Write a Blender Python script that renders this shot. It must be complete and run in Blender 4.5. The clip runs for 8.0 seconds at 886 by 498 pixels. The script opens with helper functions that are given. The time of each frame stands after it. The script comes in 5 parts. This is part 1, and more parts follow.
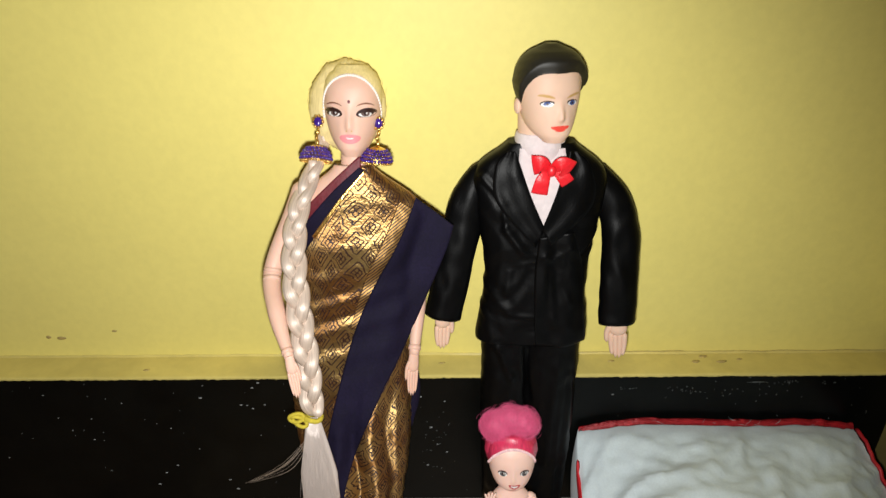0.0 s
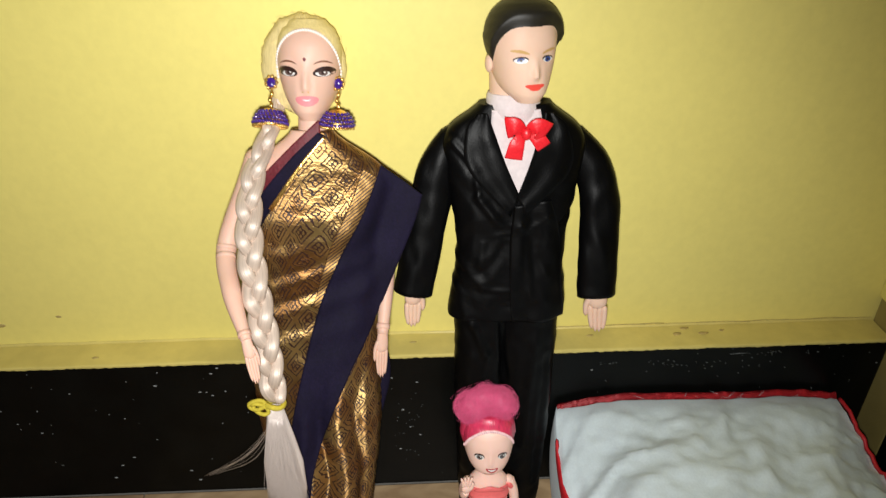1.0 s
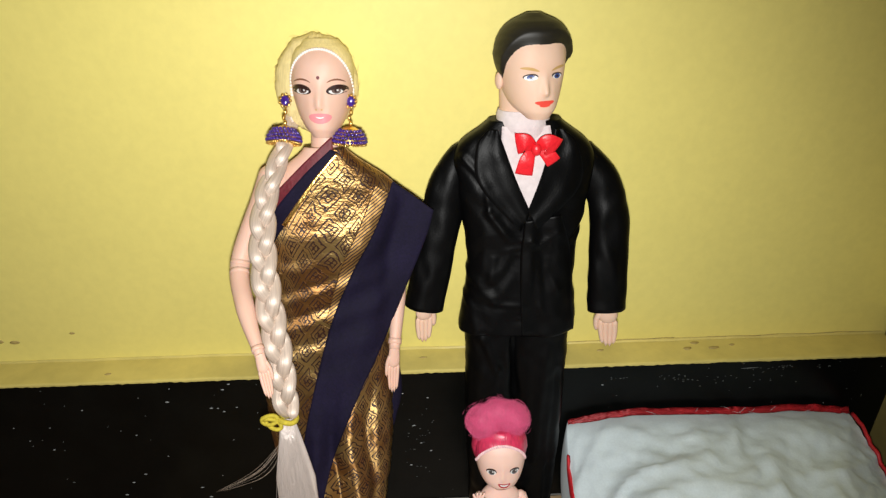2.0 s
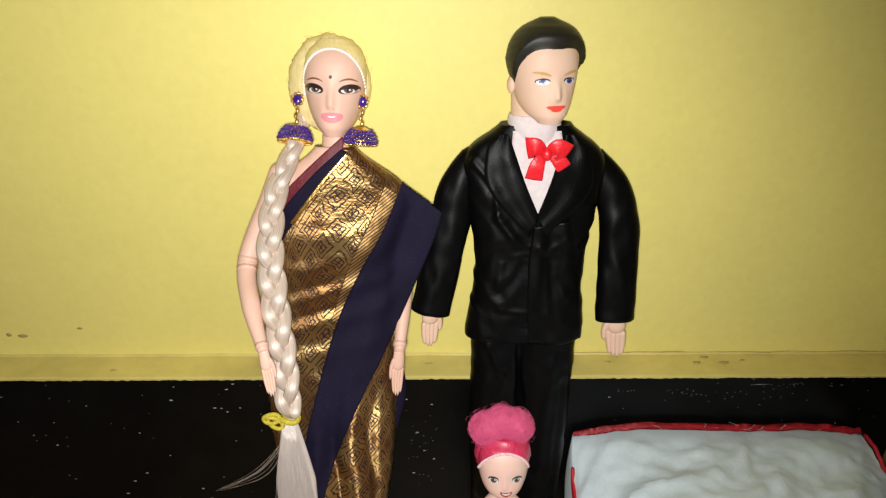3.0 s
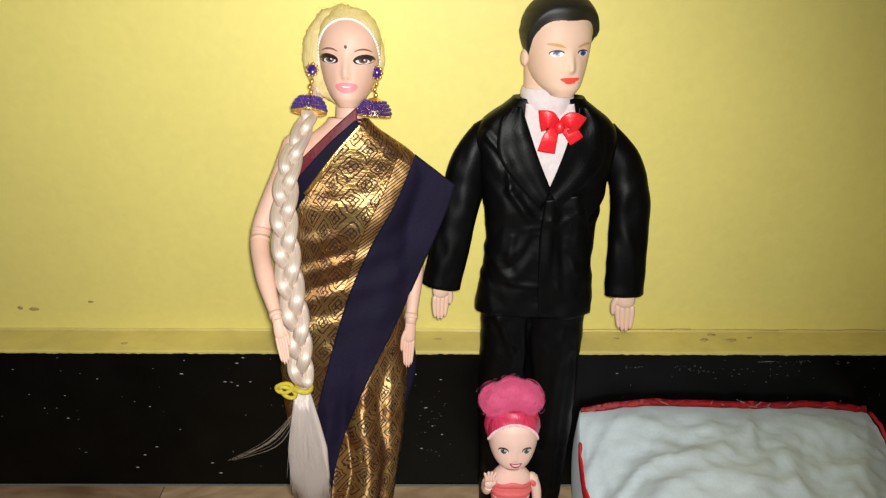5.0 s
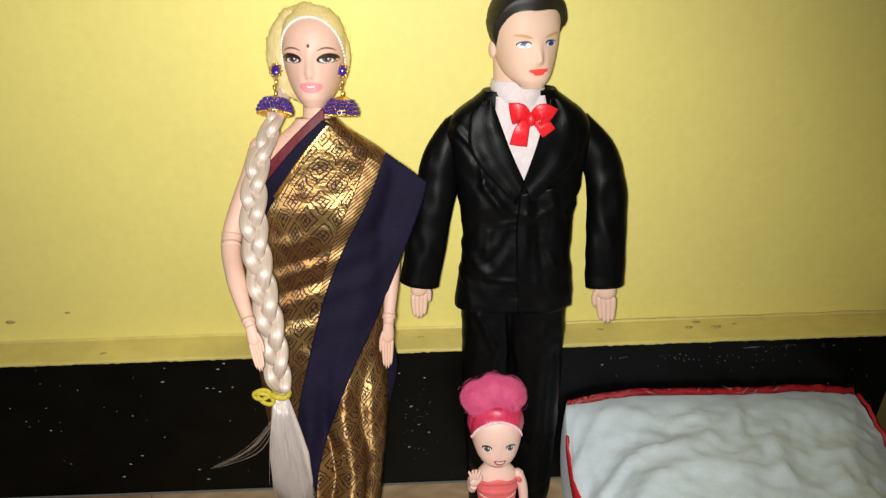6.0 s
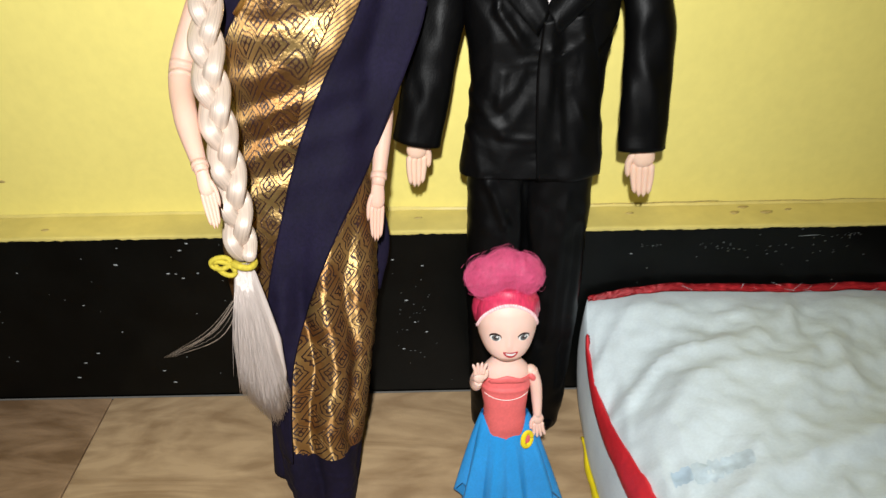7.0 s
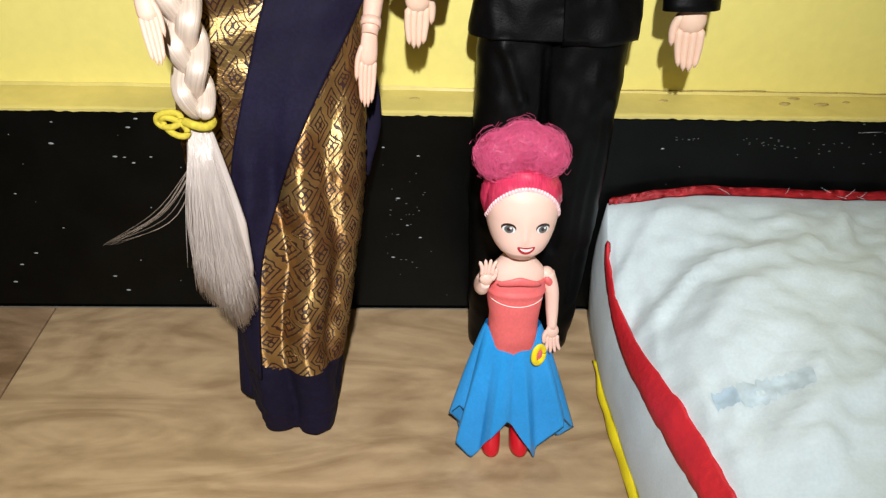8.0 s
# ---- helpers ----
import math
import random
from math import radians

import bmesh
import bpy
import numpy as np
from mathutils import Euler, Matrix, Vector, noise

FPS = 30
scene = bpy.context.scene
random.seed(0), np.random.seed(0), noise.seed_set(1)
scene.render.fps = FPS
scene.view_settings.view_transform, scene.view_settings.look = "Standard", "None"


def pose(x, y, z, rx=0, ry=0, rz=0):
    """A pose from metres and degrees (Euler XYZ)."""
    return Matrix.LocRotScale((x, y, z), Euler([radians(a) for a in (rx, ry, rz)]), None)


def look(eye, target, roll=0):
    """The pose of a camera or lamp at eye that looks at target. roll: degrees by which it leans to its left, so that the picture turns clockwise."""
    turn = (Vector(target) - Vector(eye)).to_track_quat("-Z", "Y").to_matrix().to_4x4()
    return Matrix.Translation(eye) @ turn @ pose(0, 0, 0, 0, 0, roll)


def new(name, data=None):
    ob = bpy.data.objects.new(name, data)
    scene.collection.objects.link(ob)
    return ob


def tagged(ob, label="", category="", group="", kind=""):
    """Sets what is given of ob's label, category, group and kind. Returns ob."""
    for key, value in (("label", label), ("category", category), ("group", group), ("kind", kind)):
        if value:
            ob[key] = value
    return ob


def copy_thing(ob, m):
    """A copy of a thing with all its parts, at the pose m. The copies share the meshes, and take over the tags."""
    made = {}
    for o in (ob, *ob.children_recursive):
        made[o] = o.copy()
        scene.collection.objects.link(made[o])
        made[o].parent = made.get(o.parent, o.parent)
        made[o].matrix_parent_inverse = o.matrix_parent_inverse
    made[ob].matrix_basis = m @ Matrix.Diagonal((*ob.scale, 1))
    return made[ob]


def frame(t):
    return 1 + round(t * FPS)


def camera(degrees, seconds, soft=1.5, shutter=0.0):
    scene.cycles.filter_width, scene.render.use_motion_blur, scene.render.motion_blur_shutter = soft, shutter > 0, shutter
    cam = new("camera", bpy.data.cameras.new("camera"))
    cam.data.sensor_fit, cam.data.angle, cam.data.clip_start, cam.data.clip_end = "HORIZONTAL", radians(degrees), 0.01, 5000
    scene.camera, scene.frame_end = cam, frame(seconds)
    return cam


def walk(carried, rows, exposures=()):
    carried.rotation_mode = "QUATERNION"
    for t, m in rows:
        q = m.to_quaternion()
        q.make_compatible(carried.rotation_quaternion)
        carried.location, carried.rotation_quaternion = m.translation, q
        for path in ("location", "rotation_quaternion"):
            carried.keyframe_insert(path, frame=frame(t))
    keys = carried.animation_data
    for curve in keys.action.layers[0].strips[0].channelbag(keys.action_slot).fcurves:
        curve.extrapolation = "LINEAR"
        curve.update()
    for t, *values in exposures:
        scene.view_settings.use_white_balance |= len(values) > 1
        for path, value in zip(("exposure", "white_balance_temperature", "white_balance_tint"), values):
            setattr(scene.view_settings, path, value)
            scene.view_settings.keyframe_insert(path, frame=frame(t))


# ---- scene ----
# Three fashion dolls lean against a yellow wall on a wood-look floor, beside a small doll mattress.
from mathutils.bvhtree import BVHTree

cam = camera(66.3, 8.0, soft=1.3, shutter=0.4)
PATH = [
    (0, (0.121, 0.475, 0.383), (0.101, 2.216, -0.601), -0.8),
    (0.2, (0.1179, 0.4782, 0.38), (0.119, 2.203, -0.633), -0.6),
    (0.5, (0.119, 0.486, 0.373), (0.167, 2.198, -0.66), 0.0),
    (0.8, (0.12, 0.4859, 0.3708), (0.166, 2.208, -0.646), -0.3),
    (1, (0.122, 0.494, 0.368), (0.185, 2.201, -0.671), -0.5),
    (1.2, (0.1253, 0.4935, 0.3658), (0.179, 2.197, -0.681), -0.9),
    (1.5, (0.13, 0.491, 0.373), (0.181, 2.221, -0.629), -2.4),
    (1.7, (0.1269, 0.4907, 0.3717), (0.149, 2.222, -0.629), -2.0),
    (2, (0.119, 0.491, 0.368), (0.168, 2.227, -0.625), -1.0),
    (2.2, (0.126, 0.497, 0.375), (0.149, 2.221, -0.639), -1.3),
    (3.3, (0.1197, 0.4854, 0.3583), (0.14, 2.258, -0.569), 0.4),
    (3.5, (0.119, 0.484, 0.361), (0.149, 2.257, -0.564), 0.4),
    (4, (0.114, 0.479, 0.357), (0.125, 2.25, -0.572), 1.1),
    (4.2, (0.1157, 0.4801, 0.3547), (0.128, 2.248, -0.581), 0.7),
    (5.3, (0.1149, 0.4839, 0.353), (0.134, 2.234, -0.615), 0.3),
    (5.5, (0.119, 0.486, 0.355), (0.152, 2.237, -0.61), -0.4),
    (5.8, (0.1254, 0.4881, 0.3569), (0.151, 2.233, -0.621), -1.7),
    (6, (0.126, 0.488, 0.354), (0.148, 2.226, -0.636), -1.6),
    (6.3, (0.1285, 0.4935, 0.3511), (0.147, 2.213, -0.67), -2.3),
    (6.5, (0.127, 0.501, 0.337), (0.211, 2.252, -0.626), -1.6),
    (6.7, (0.1283, 0.5122, 0.3198), (0.194, 2.189, -0.768), -2.4),
    (7, (0.126, 0.52, 0.288), (0.135, 2.177, -0.831), -0.9),
    (7.1, (0.12, 0.526, 0.282), (0.163, 2.186, -0.832), -0.6),
    (7.5, (0.122, 0.546, 0.249), (0.168, 2.13, -0.97), 0.7),
    (8, (0.119, 0.546, 0.238), (0.18, 2.117, -0.998), 1.8),
]
walk(cam, [(t, look(eye, target, roll)) for t, eye, target, roll in PATH], [(0, 0.0, 6500, 10), (6.2, 0.0, 6500, 10), (6.5, 0.05, 6480, 10), (7.0, 0.40, 6330, 10), (7.5, 0.54, 6370, 11), (8, 0.48, 6280, 10)])

# ---- world, lamp ----
world = bpy.data.worlds.new("world")
scene.world = world
world.use_nodes = True
world.node_tree.nodes["Background"].inputs[0].default_value = (0.8, 0.85, 1.0, 1)
world.node_tree.nodes["Background"].inputs[1].default_value = 0.05

torch = bpy.data.lights.new("phone_torch", "SPOT")
torch.energy = 6.7
torch.spot_size, torch.spot_blend = radians(133), 1.0
torch.shadow_soft_size = 0.006
torch.color = (0.985, 0.98, 0.95)
new("phone_torch", torch).matrix_basis = look((0.119, 0.484, 0.356), (0.022, 0.8, 0.15))

# ---- materials ----


def lie_along(n, l, b, amount, turn):
    """Threads or fibres that stretch the gloss across their own direction."""
    tg = n.new("ShaderNodeTangent")
    tg.direction_type, tg.uv_map = "UV_MAP", "UVMap"
    l.new(tg.outputs[0], b.inputs["Tangent"])
    b.inputs["Anisotropic"].default_value = amount
    b.inputs["Anisotropic Rotation"].default_value = turn


def material(name, colour, rough=0.5, metal=0.0, grain=0.0, grain_scale=400.0, stain=0.0, stain_scale=12.0,
             bump=0.0, bump_scale=600.0, spec=0.5, stretch=(1, 1, 1), sheen=0.0, sub=0.0, uv=False, fibre=0.0, fibre_turn=0.0):
    """Principled material with variation at two scales and a fine relief."""
    m = bpy.data.materials.new(name)
    m.use_nodes = True
    n, l = m.node_tree.nodes, m.node_tree.links
    b = n["Principled BSDF"]
    b.inputs["Base Color"].default_value = (*colour, 1)
    b.inputs["Roughness"].default_value = rough
    b.inputs["Metallic"].default_value = metal
    b.inputs["Specular IOR Level"].default_value = spec
    b.inputs["Sheen Weight"].default_value = sheen
    if sub:
        b.inputs["Subsurface Weight"].default_value = sub
        b.inputs["Subsurface Radius"].default_value = (0.004, 0.002, 0.001)
    if fibre:
        lie_along(n, l, b, fibre, fibre_turn)
    tc = n.new("ShaderNodeTexCoord")
    mp = n.new("ShaderNodeMapping")
    mp.inputs["Scale"].default_value = stretch
    l.new(tc.outputs["UV" if uv else "Object"], mp.inputs[0])
    last = None
    for amount, scale, detail in ((grain, grain_scale, 3), (stain, stain_scale, 5)):
        if amount:
            t = n.new("ShaderNodeTexNoise")
            t.inputs["Scale"].default_value = scale
            t.inputs["Detail"].default_value = detail
            l.new(mp.outputs[0], t.inputs["Vector"])
            r = n.new("ShaderNodeMapRange")
            r.inputs[1].default_value, r.inputs[2].default_value = 0.3, 0.7
            r.inputs[3].default_value, r.inputs[4].default_value = 1 - amount, 1 + amount * 0.5
            l.new(t.outputs[0], r.inputs[0])
            mix = n.new("ShaderNodeMix")
            mix.data_type, mix.blend_type = "RGBA", "MULTIPLY"
            mix.inputs[0].default_value = 1
            mix.inputs[6].default_value = (*colour, 1)
            if last:
                l.new(last, mix.inputs[6])
            l.new(r.outputs[0], mix.inputs[7])
            last = mix.outputs[2]
    if last:
        l.new(last, b.inputs["Base Color"])
    if bump:
        t = n.new("ShaderNodeTexNoise")
        t.inputs["Scale"].default_value = bump_scale
        t.inputs["Detail"].default_value = 4
        l.new(mp.outputs[0], t.inputs["Vector"])
        bp = n.new("ShaderNodeBump")
        bp.inputs["Strength"].default_value = bump
        bp.inputs["Distance"].default_value = 0.001
        l.new(t.outputs[0], bp.inputs["Height"])
        l.new(bp.outputs[0], b.inputs["Normal"])
    return m


def math_node(n, l, op, a, b=None):
    k = n.new("ShaderNodeMath")
    k.operation = op
    for i, v in enumerate((a, b)):
        if v is None:
            continue
        if isinstance(v, (int, float)):
            k.inputs[i].default_value = v
        else:
            l.new(v, k.inputs[i])
    return k.outputs[0]


def brocade_material(name, turn):
    """Gold metallic weave with a dark thread drawing nested diamonds."""
    m = bpy.data.materials.new(name)
    m.use_nodes = True
    n, l = m.node_tree.nodes, m.node_tree.links
    b = n["Principled BSDF"]
    tc = n.new("ShaderNodeTexCoord")
    wob = n.new("ShaderNodeTexNoise")
    wob.inputs["Scale"].default_value = 140
    l.new(tc.outputs["UV"], wob.inputs["Vector"])
    sep = n.new("ShaderNodeSeparateXYZ")
    l.new(tc.outputs["UV"], sep.inputs[0])
    w = math_node(n, l, "MULTIPLY", math_node(n, l, "SUBTRACT", wob.outputs[0], 0.5), 0.42)
    u = math_node(n, l, "ADD", math_node(n, l, "MULTIPLY", sep.outputs[0], 1 / 0.0105), w)
    v = math_node(n, l, "ADD", math_node(n, l, "MULTIPLY", sep.outputs[1], 1 / 0.0150), w)
    p = math_node(n, l, "FRACT", math_node(n, l, "ADD", u, v))
    q = math_node(n, l, "FRACT", math_node(n, l, "SUBTRACT", u, v))
    pa = math_node(n, l, "ABSOLUTE", math_node(n, l, "SUBTRACT", p, 0.5))
    qa = math_node(n, l, "ABSOLUTE", math_node(n, l, "SUBTRACT", q, 0.5))
    big = math_node(n, l, "MAXIMUM", pa, qa)
    ringed = math_node(n, l, "FRACT", math_node(n, l, "MULTIPLY", big, 6.0))
    line = math_node(n, l, "LESS_THAN", ringed, 0.36)
    cross = math_node(n, l, "LESS_THAN", math_node(n, l, "MINIMUM", pa, qa), 0.028)
    inner = math_node(n, l, "MULTIPLY", cross, math_node(n, l, "LESS_THAN", big, 0.2))
    dark = math_node(n, l, "MAXIMUM", line, inner)
    # patches of lit gold and dim brown put the cloth's sheen into its colour
    glinting = n.new("ShaderNodeTexNoise")
    glinting.inputs["Scale"].default_value = 45
    glinting.inputs["Detail"].default_value = 4
    l.new(tc.outputs["UV"], glinting.inputs["Vector"])
    sheen_range = n.new("ShaderNodeMapRange")
    sheen_range.inputs[1].default_value, sheen_range.inputs[2].default_value = 0.40, 0.70
    l.new(glinting.outputs[0], sheen_range.inputs[0])
    gold = n.new("ShaderNodeMix")
    gold.data_type = "RGBA"
    gold.inputs[6].default_value = (0.33, 0.165, 0.055, 1)
    gold.inputs[7].default_value = (0.66, 0.45, 0.175, 1)
    l.new(sheen_range.outputs[0], gold.inputs[0])
    mix = n.new("ShaderNodeMix")
    mix.data_type = "RGBA"
    mix.inputs[7].default_value = (0.030, 0.011, 0.008, 1)
    l.new(dark, mix.inputs[0])
    l.new(gold.outputs[2], mix.inputs[6])
    l.new(mix.outputs[2], b.inputs["Base Color"])
    l.new(math_node(n, l, "MULTIPLY", math_node(n, l, "SUBTRACT", 1.0, dark), 0.88), b.inputs["Metallic"])
    l.new(math_node(n, l, "ADD", math_node(n, l, "MULTIPLY", dark, 0.15), 0.46), b.inputs["Roughness"])
    lie_along(n, l, b, 0.9, turn)
    weave = n.new("ShaderNodeTexNoise")
    weave.inputs["Scale"].default_value = 900
    l.new(tc.outputs["UV"], weave.inputs["Vector"])
    h = math_node(n, l, "ADD", math_node(n, l, "MULTIPLY", weave.outputs[0], 0.6), math_node(n, l, "MULTIPLY", dark, -0.6))
    bp = n.new("ShaderNodeBump")
    bp.inputs["Strength"].default_value = 0.55
    bp.inputs["Distance"].default_value = 0.0006
    l.new(h, bp.inputs["Height"])
    l.new(bp.outputs[0], b.inputs["Normal"])
    return m


def stripe_material():
    """Gold border woven with dark slanting lines."""
    m = bpy.data.materials.new("striped_gold_border")
    m.use_nodes = True
    n, l = m.node_tree.nodes, m.node_tree.links
    b = n["Principled BSDF"]
    tc = n.new("ShaderNodeTexCoord")
    sep = n.new("ShaderNodeSeparateXYZ")
    l.new(tc.outputs["Object"], sep.inputs[0])
    wob = n.new("ShaderNodeTexNoise")
    wob.inputs["Scale"].default_value = 220
    l.new(tc.outputs["Object"], wob.inputs["Vector"])
    run = math_node(n, l, "SUBTRACT", math_node(n, l, "MULTIPLY", sep.outputs[2], 620.0), math_node(n, l, "MULTIPLY", sep.outputs[0], 480.0))
    dark = math_node(n, l, "LESS_THAN", math_node(n, l, "FRACT", math_node(n, l, "ADD", run, math_node(n, l, "MULTIPLY", wob.outputs[0], 0.7))), 0.42)
    mix = n.new("ShaderNodeMix")
    mix.data_type = "RGBA"
    mix.inputs[6].default_value = (0.44, 0.25, 0.08, 1)
    mix.inputs[7].default_value = (0.030, 0.011, 0.008, 1)
    l.new(dark, mix.inputs[0])
    l.new(mix.outputs[2], b.inputs["Base Color"])
    l.new(math_node(n, l, "MULTIPLY", math_node(n, l, "SUBTRACT", 1.0, dark), 0.88), b.inputs["Metallic"])
    b.inputs["Roughness"].default_value = 0.45
    bp = n.new("ShaderNodeBump")
    bp.inputs["Strength"].default_value, bp.inputs["Distance"].default_value = 0.5, 0.0005
    l.new(wob.outputs[0], bp.inputs["Height"])
    l.new(bp.outputs[0], b.inputs["Normal"])
    return m


def wood_material(name, light, dark):
    """Printed wood grain that runs along x."""
    m = material(name, light, rough=0.42, stain=0.12, stain_scale=9, bump=0.12, bump_scale=500)
    n, l = m.node_tree.nodes, m.node_tree.links
    b = n["Principled BSDF"]
    tc = n.new("ShaderNodeTexCoord")
    info = n.new("ShaderNodeObjectInfo")
    mp = n.new("ShaderNodeMapping")
    mp.inputs["Scale"].default_value = (6, 26, 1)
    l.new(tc.outputs["Object"], mp.inputs[0])
    off = n.new("ShaderNodeCombineXYZ")
    l.new(math_node(n, l, "MULTIPLY", info.outputs["Random"], 9), off.inputs[0])
    l.new(off.outputs[0], mp.inputs["Location"])
    t = n.new("ShaderNodeTexNoise")
    t.inputs["Scale"].default_value, t.inputs["Detail"].default_value, t.inputs["Distortion"].default_value = 1.3, 8, 3.2
    l.new(mp.outputs[0], t.inputs["Vector"])
    fine = n.new("ShaderNodeTexNoise")
    fine.inputs["Scale"].default_value, fine.inputs["Detail"].default_value = 5.0, 6
    l.new(mp.outputs[0], fine.inputs["Vector"])
    s = math_node(n, l, "ADD", math_node(n, l, "MULTIPLY", t.outputs[0], 0.62), math_node(n, l, "MULTIPLY", fine.outputs[0], 0.38))
    ramp = n.new("ShaderNodeValToRGB")
    ramp.color_ramp.elements[0].position, ramp.color_ramp.elements[0].color = 0.37, (*dark, 1)
    ramp.color_ramp.elements[1].position, ramp.color_ramp.elements[1].color = 0.60, (*light, 1)
    l.new(s, ramp.inputs[0])
    l.new(ramp.outputs[0], b.inputs["Base Color"])
    return m


YELLOW_WALL = material("yellow_wall_paint", (0.80, 0.69, 0.20), rough=0.55, grain=0.03, grain_scale=220, stain=0.06, stain_scale=7, bump=0.12, bump_scale=160)
YELLOW_BAND = material("old_yellow_paint", (0.64, 0.53, 0.16), rough=0.5, grain=0.06, grain_scale=150, stain=0.14, stain_scale=22, bump=0.35, bump_scale=120)
BLACK_PAINT = material("black_skirting_paint", (0.0030, 0.0034, 0.0031), rough=0.3, grain=0.2, stain=0.4, stain_scale=40, bump=0.08, bump_scale=70, spec=0.12)
SPECK = material("white_paint_speck", (0.30, 0.32, 0.32), rough=0.6, grain=0.3, grain_scale=1500)
SMEAR = material("thin_grey_paint_smear", (0.10, 0.11, 0.105), rough=0.6, grain=0.5, grain_scale=900)
SCUFF = material("brown_scuff", (0.40, 0.30, 0.10), rough=0.6, stain=0.2, stain_scale=300)
OLIVE = material("olive_painted_timber", (0.28, 0.22, 0.07), rough=0.5, stain=0.2, stain_scale=30, bump=0.2)
WOOD = wood_material("wood_print_tan", (0.48, 0.335, 0.19), (0.30, 0.195, 0.103))
WOOD_DARK = wood_material("wood_print_brown", (0.34, 0.22, 0.125), (0.17, 0.10, 0.05))
SLAB = material("grey_screed", (0.2, 0.19, 0.17), rough=0.9, grain=0.1)
CEILING = material("white_ceiling_paint", (0.75, 0.74, 0.70), rough=0.8, stain=0.05)
COTTON = material("white_cotton", (0.60, 0.685, 0.715), rough=0.9, grain=0.05, grain_scale=900, stain=0.09, stain_scale=25, bump=0.4, bump_scale=110, sheen=0.2)
STAIN = material("faded_blue_stain", (0.44, 0.57, 0.67), rough=0.9, grain=0.12, grain_scale=300, bump=0.3, bump_scale=110)
STAIN_PALE = material("paler_blue_stain", (0.53, 0.635, 0.69), rough=0.9, grain=0.15, grain_scale=300, stain=0.1, stain_scale=200, bump=0.3, bump_scale=110)
RED_RIBBON = material("red_ribbon", (0.62, 0.02, 0.03), rough=0.5, grain=0.1, stain=0.2, stain_scale=60, bump=0.35, bump_scale=500)
YELLOW_RIBBON = material("yellow_ribbon", (0.85, 0.68, 0.01), rough=0.5, stain=0.15, stain_scale=80, bump=0.3)
SKIN = material("pink_vinyl", (0.70, 0.445, 0.345), rough=0.5, stain=0.03, stain_scale=90, sub=0.15, spec=0.35)
TAN = material("tan_vinyl", (0.72, 0.49, 0.365), rough=0.55, stain=0.04, stain_scale=90, sub=0.12, spec=0.3)
PALE = material("pale_vinyl", (0.78, 0.52, 0.435), rough=0.5, stain=0.03, stain_scale=90, sub=0.15, spec=0.35)
BLONDE = material("blonde_nylon_hair", (0.62, 0.50, 0.41), rough=0.52, metal=0.25, grain=0.2, grain_scale=1.0, stretch=(2600, 40, 1), bump=0.4, bump_scale=1.0, spec=1.0, fibre=0.5, uv=True)
# same hair as the braid; the tail's strong lighting is put into a paler colour
TAIL = material("lightened_nylon_hair_ends", (0.70, 0.61, 0.56), rough=0.3, metal=0.25, grain=0.2, grain_scale=1.0, stretch=(2600, 40, 1), bump=0.3, bump_scale=1.0, spec=1.0, fibre=0.7, uv=True)
SCALP = material("pale_blonde_hair", (0.83, 0.67, 0.31), rough=0.5, grain=0.12, grain_scale=1.0, stretch=(900, 900, 160), bump=0.3, bump_scale=1.0)
BROCADE = brocade_material("gold_brocade", 0.25)
DRAPE = brocade_material("gold_brocade_wound_sideways", 0.0)
STRIPED = stripe_material()
NAVY = material("navy_cloth", (0.0070, 0.0045, 0.020), rough=0.8, grain=0.3, grain_scale=900, stain=0.3, stain_scale=50, bump=0.15, bump_scale=900, spec=0.2)
MAROON = material("maroon_cloth", (0.13, 0.009, 0.017), rough=0.6, grain=0.25, grain_scale=700, bump=0.3)
GOLD = material("gold_metal", (0.85, 0.55, 0.16), rough=0.28, metal=1.0, grain=0.15, grain_scale=800, bump=0.2, bump_scale=900)
PURPLE = material("purple_bead", (0.05, 0.016, 0.22), rough=0.15, spec=0.9, grain=0.5, grain_scale=900)
PEARL = material("white_bead", (0.82, 0.76, 0.70), rough=0.3)
BLACK_SATIN = material("black_satin", (0.0020, 0.0020, 0.0022), rough=0.43, grain=0.3, grain_scale=900, stain=0.25, stain_scale=40, bump=0.10, bump_scale=1300, spec=0.12, stretch=(1, 1, 1), fibre=0.4, fibre_turn=0.25)
WHITE_CLOTH = material("white_shirt_cloth", (0.66, 0.58, 0.58), rough=0.8, grain=0.08, bump=0.3, bump_scale=700)
RED_SATIN = material("red_satin", (0.75, 0.015, 0.025), rough=0.4, grain=0.12, grain_scale=900, bump=0.3, bump_scale=500)
BLACK_HAIR = material("moulded_black_hair", (0.015, 0.013, 0.009), rough=0.5, grain=0.2, grain_scale=1.0, stretch=(60, 500, 500), bump=0.12, bump_scale=1.0, spec=0.35)
BLUE_SATIN = material("blue_satin", (0.028, 0.30, 0.72), rough=0.32, grain=0.08, grain_scale=900, stain=0.12, stain_scale=60, bump=0.2, bump_scale=300)
# one pink hair in two tones: wisps coloured as lit, curl cores as shaded
PINK_WISP = material("lit_pink_nylon_hair", (0.80, 0.12, 0.27), rough=0.28, grain=0.2, grain_scale=700, spec=0.5)
PINK_HAIR = material("pink_nylon_hair", (0.56, 0.05, 0.15), rough=0.3, grain=0.25, grain_scale=1.0, stretch=(1400, 300, 200), bump=0.3, bump_scale=1.0, spec=1.0)
CORAL = material("coral_cloth", (0.74, 0.14, 0.14), rough=0.5, grain=0.08, grain_scale=900, stain=0.1, stain_scale=90)
PINK_CAP = material("red_pink_nylon_hair", (0.60, 0.035, 0.10), rough=0.34, grain=0.25, grain_scale=1.0, stretch=(1400, 300, 200), bump=0.3, bump_scale=1.0, spec=0.8)
